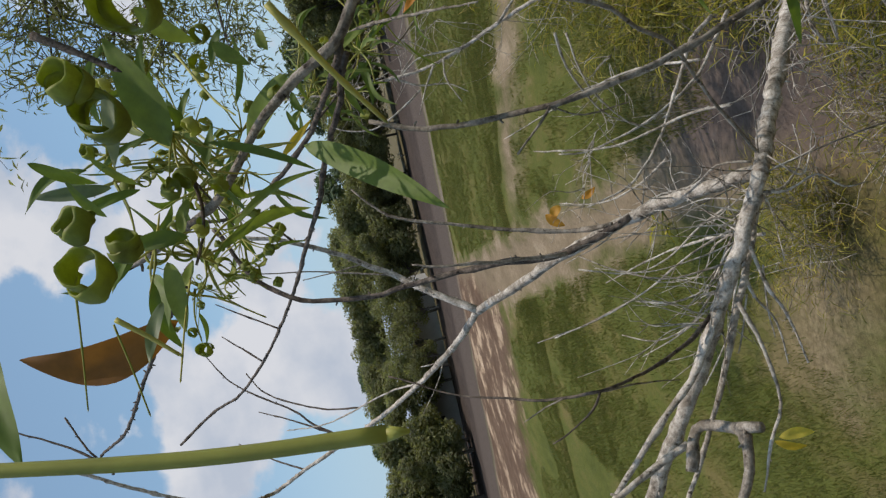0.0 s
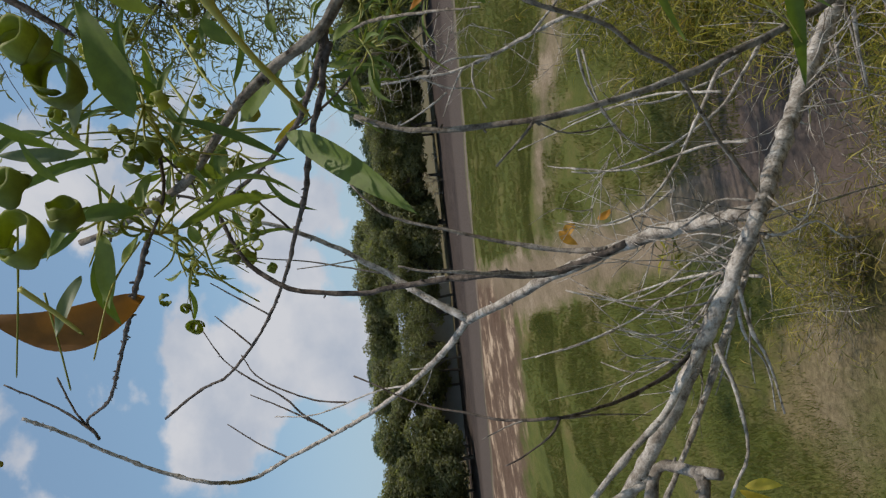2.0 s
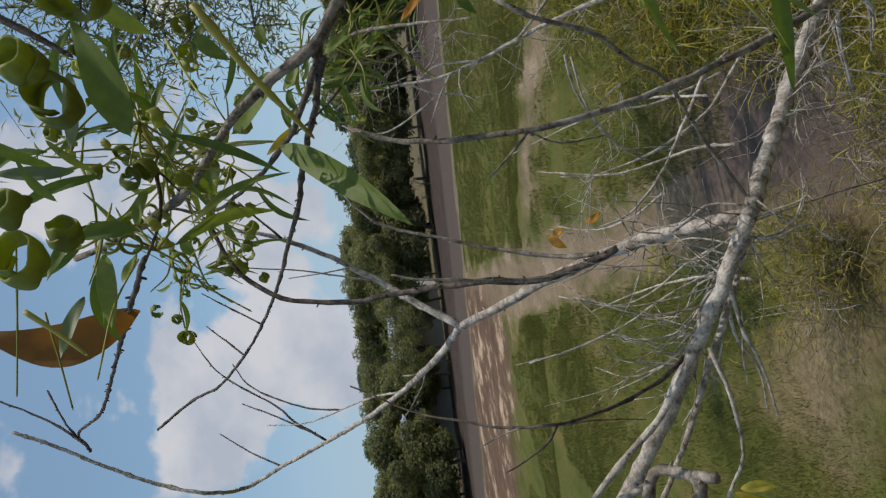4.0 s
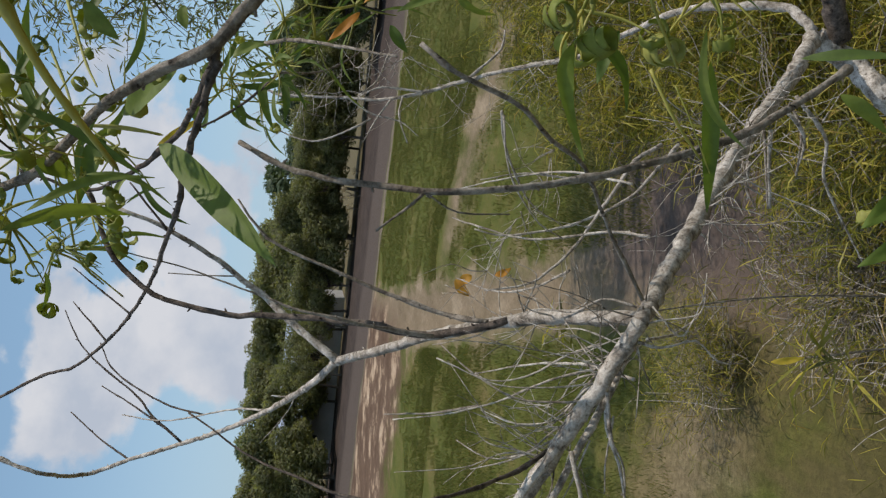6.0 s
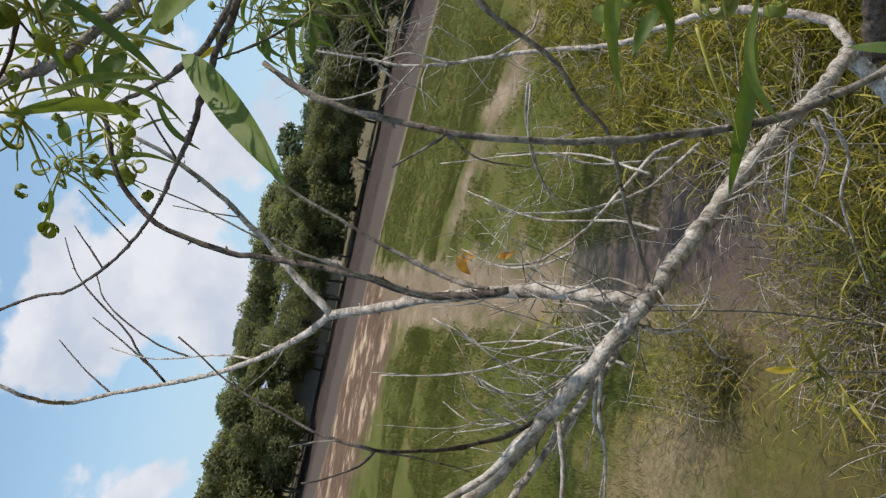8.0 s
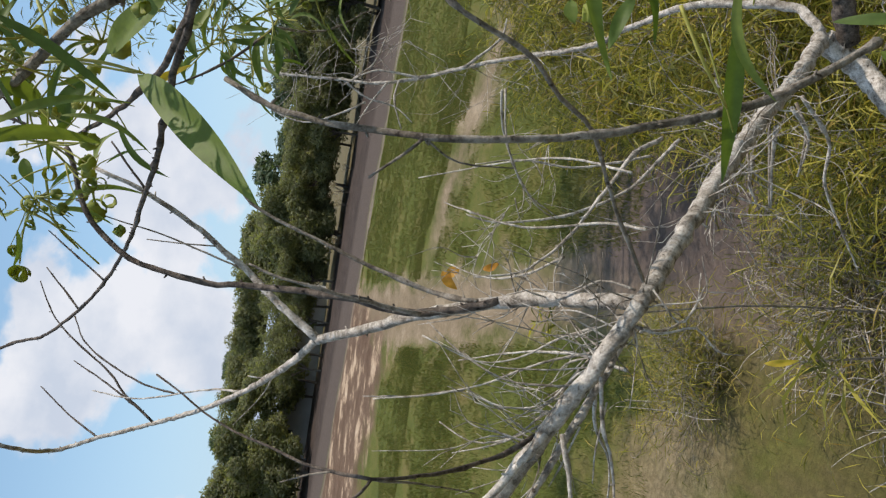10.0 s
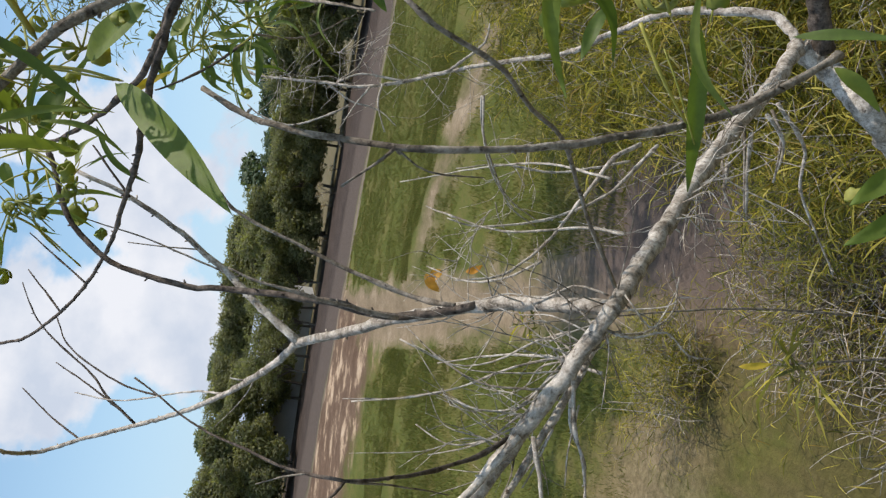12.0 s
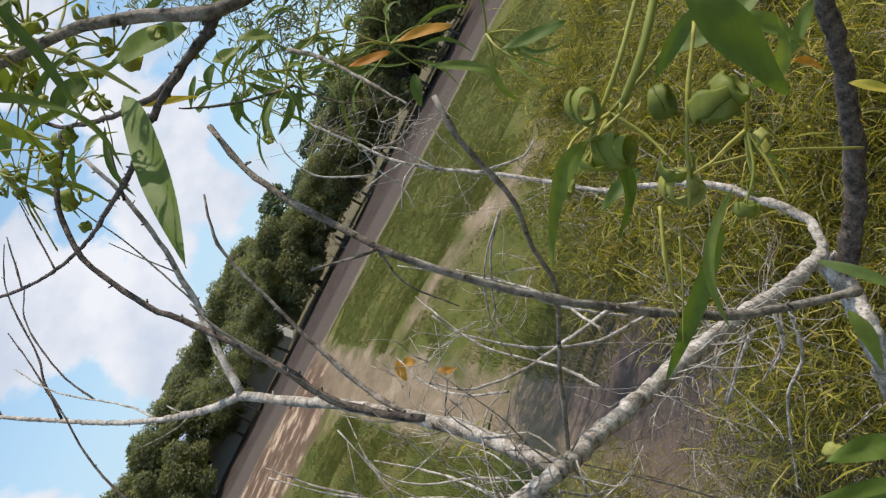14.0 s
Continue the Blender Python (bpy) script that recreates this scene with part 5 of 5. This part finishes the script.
YELLOWISH = "yellow-green bush of narrow leaves with dead twigs"
bush(YELLOWISH, 31, 1.29, 3.4, .9, 1.3, 9000, .13, BUSH_LEAF, 110)
bush(YELLOWISH, 32, 2.24, 4.4, 1.1, 1.5, 9000, .14, BUSH_LEAF, 110)
bush("low yellow-green bush growing over shaded bare soil", 33, 0.69, 2.6, .6, .85, 6500, .11, BUSH_LEAF, 80)
bush("low tangled bush of grey twigs and sparse leaves", 34, 0.04, 3.2, .6, .42, 1800, .09, BUSH_LEAF, 120, 1.2)
bush("low tangled bush of grey twigs and sparse leaves", 35, -0.21, 2.4, .5, .3, 1300, .08, BUSH_LEAF, 90, 1.4)
bush("straggly bush beside the sandy track", 36, 1.64, 6.6, .9, 1.0, 6500, .14, BUSH_LEAF, 70)
bush("yellow-green bush leaning over the sandy track", 37, 1.3, 4.9, .7, 1.15, 8000, .13, BUSH_LEAF, 90)
bush("yellow-green bush near the far side of the track", 38, 3.14, 8.2, 1.4, 1.3, 7000, .16, BUSH_LEAF, 80)
bush("low bush with thin green leaves on dry grass", 39, -0.61, 4.4, .45, .4, 1800, .09, BUSH_LEAF, 50, .8)
bush("dense low yellow-green bush", 40, 0.98, 3.8, .45, .75, 4500, .11, BUSH_LEAF, 60)
bush("dense low yellow-green bush", 44, 1.84, 2.75, .7, 1.0, 6500, .12, BUSH_LEAF, 80)


def sprig(label, seed, base, top, count, size, mat):
    rng = random.Random(seed)
    root = tagged(new("sapling"), label, "plant")
    b, t = Vector(base), Vector(top)
    root.location = b
    v, f = [], []
    sweep(v, f, spline([(0, 0, -.02), (t - b) * .5 + Vector((.04, .02, 0)), t - b], 8), .005, .002, 6)
    part("stem", raw_mesh("stem", v, f, GREY), root)
    for k in range(count):
        a = k * 2.4
        d = Vector((math.cos(a), math.sin(a), rng.uniform(-.5, .8))).normalized()
        v, f = [], []
        blade(v, f, rng, (t - b) - Vector((0, 0, .004 * k)), d, size * rng.uniform(.6, 1.2), size * rng.uniform(.05, .09))
        part("leaf", raw_mesh("leaf", v, f, mat, False), root)


sprig("thin sapling with a whorl of narrow yellowing leaves", 41, (-.1, 1.9, GROUND), (-.144, 1.42, -.915), 26, .13, BUSH_LEAF)
sprig("thin sapling with a whorl of narrow yellowing leaves", 42, (-.5, 1.5, GROUND), (-.41, 1.1, -.655), 14, .09, BUSH_LEAF)
sprig("thin sapling with narrow green leaves", 43, (-.05, 2.9, GROUND), (-.21, 2.2, -.64), 18, .1, BUSH_LEAF)


# ---- grass ----
def grass(seed, count, xr, yr, keep, tall, mat, name, label, bare=(-.3, .4)):
    rng = random.Random(seed)
    v, f = [], []
    while len(v) < count * 3:
        x, y = rng.uniform(*xr), yr[0] + (yr[1] - yr[0]) * rng.random() ** 1.5
        if not keep(x, y) or noise.noise(Vector((x * .6, y * .22, seed))) + .5 * noise.noise(Vector((x * 2.1, y * .8, seed))) < rng.uniform(*bare):
            continue
        z = ground_height(x, y)
        for _ in range(5):
            a, h = rng.uniform(0, 6.28), tall * rng.uniform(.4, 1.2) * (0.75 + 0.02 * y)
            px, py = x + rng.gauss(0, .04), y + rng.gauss(0, .04)
            w = .0016 + .00022 * y
            i = len(v)
            lx, ly = math.cos(a) * h * rng.uniform(.2, .9), math.sin(a) * h * rng.uniform(.2, .9)
            v.extend(((px - w, py, z - .01), (px + w, py, z - .01), (px + lx, py + ly, z + h)))
            f.append((i, i + 1, i + 2))
    tagged(new(name, raw_mesh(name, v, f, mat, False)), label, "grass", kind="stuff")


def off_track(x, y):
    if 3.2 < y < 5.8 and abs(x - .35) < .6 + .4 * noise.noise(Vector((x * 2, y * 2, 9))):
        return False
    return abs(x - track_x(y)) > 0.25 + 0.028 * y and not (9.5 < y < 16 and abs(x - .64 - (14.4 - y) * .85) < .7 + .6 * noise.noise(Vector((x, y, 6)))) and (x + 1.16) ** 2 * 2 + (y - 4.65) ** 2 * 3 > .35 + .5 * noise.noise(Vector((x * 2, y * 2, 5)))


grass(71, 160000, (-4.5, 3.5), (3.2, 17), off_track, .045, GRASS, "grass", "short patchy green grass on sandy soil")
grass(72, 140000, (-8, 9), (15, 31), lambda x, y: off_track(x, y) and y + .28 * x < 30.0 + 0.6 * noise.noise(Vector((x * .5, y * .5, 2))) and not (x < -2.0 + 2.4 * noise.noise(Vector((x * .5, y * .5, 4))) and y > 18 + 3.5 * noise.noise(Vector((x * .6, y * .6, 8)))), .035, GRASS, "verge_grass", "green grass verge along the dirt road", (-.9, .3))


# ---- a neighbouring tree whose crown hangs into view from the right ----
neighbour = tagged(new("acacia_tree"), "tall acacia with a loose crown of fine dark leaves", "tree")
neighbour.location = (4.05, 6.5, GROUND)
nrng = random.Random(91)
v, f = [], []
sweep(v, f, spline([(0, 0, -.1), (.1, .1, 1.5), (-.1, 0, 3.0), (-.2, -.1, 4.6), (-.5, -.1, 6.2)], 6), .11, .04, 10, .2, .1, nrng)
lobes = []
for k, q in enumerate(((-2.2, -.3, 5.4), (-1.5, -.8, 4.6), (-2.7, .3, 6.3), (-1.1, .2, 6.6), (.6, .4, 6.0), (.9, -.6, 5.0), (-2.4, .1, 4.7), (-1.9, -.5, 5.9), (-.9, -1.0, 5.6), (-2.0, 0.3, 4.6), (-2.1, 0.6, 4.3), (-2.3, 0.8, 4.0), (-2.2, 1.2, 3.5), (-1.9, 0.7, 4.0), (-1.7, 1.4, 3.3), (-1.8, 0.2, 4.7))):
    c = Vector(q)
    s = Vector((-.15, 0, min(2.4 + .25 * k, c.z * .8)))
    sweep(v, f, spline([s, s.lerp(c, .5) + Vector((0, 0, .25)), c], 6), .03, .007, 6, .15, .1, nrng)
    for _ in range(16):
        e = c + Vector((nrng.gauss(0, .45), nrng.gauss(0, .4), nrng.gauss(-.1, .35)))
        sweep(v, f, spline([c, c.lerp(e, .5) + Vector((0, 0, .06)), e], 3), .006, .0018, 4)
        lobes.append((c, e))
part("trunk", raw_mesh("trunk", v, f, TRUNK), neighbour)
v, f = [], []
for c, e in lobes:
    for _ in range(34):
        q = c.lerp(e, nrng.uniform(.25, 1.1)) + Vector((nrng.gauss(0, .06), nrng.gauss(0, .06), nrng.gauss(-.03, .06)))
        d = (Vector((nrng.gauss(0, 1), nrng.gauss(0, 1), nrng.gauss(-.4, .7)))).normalized()
        blade(v, f, nrng, q, d, nrng.uniform(.06, .13), nrng.uniform(.012, .022))
part("crown", raw_mesh("crown", v, f, TREE_LEAF, False), neighbour)
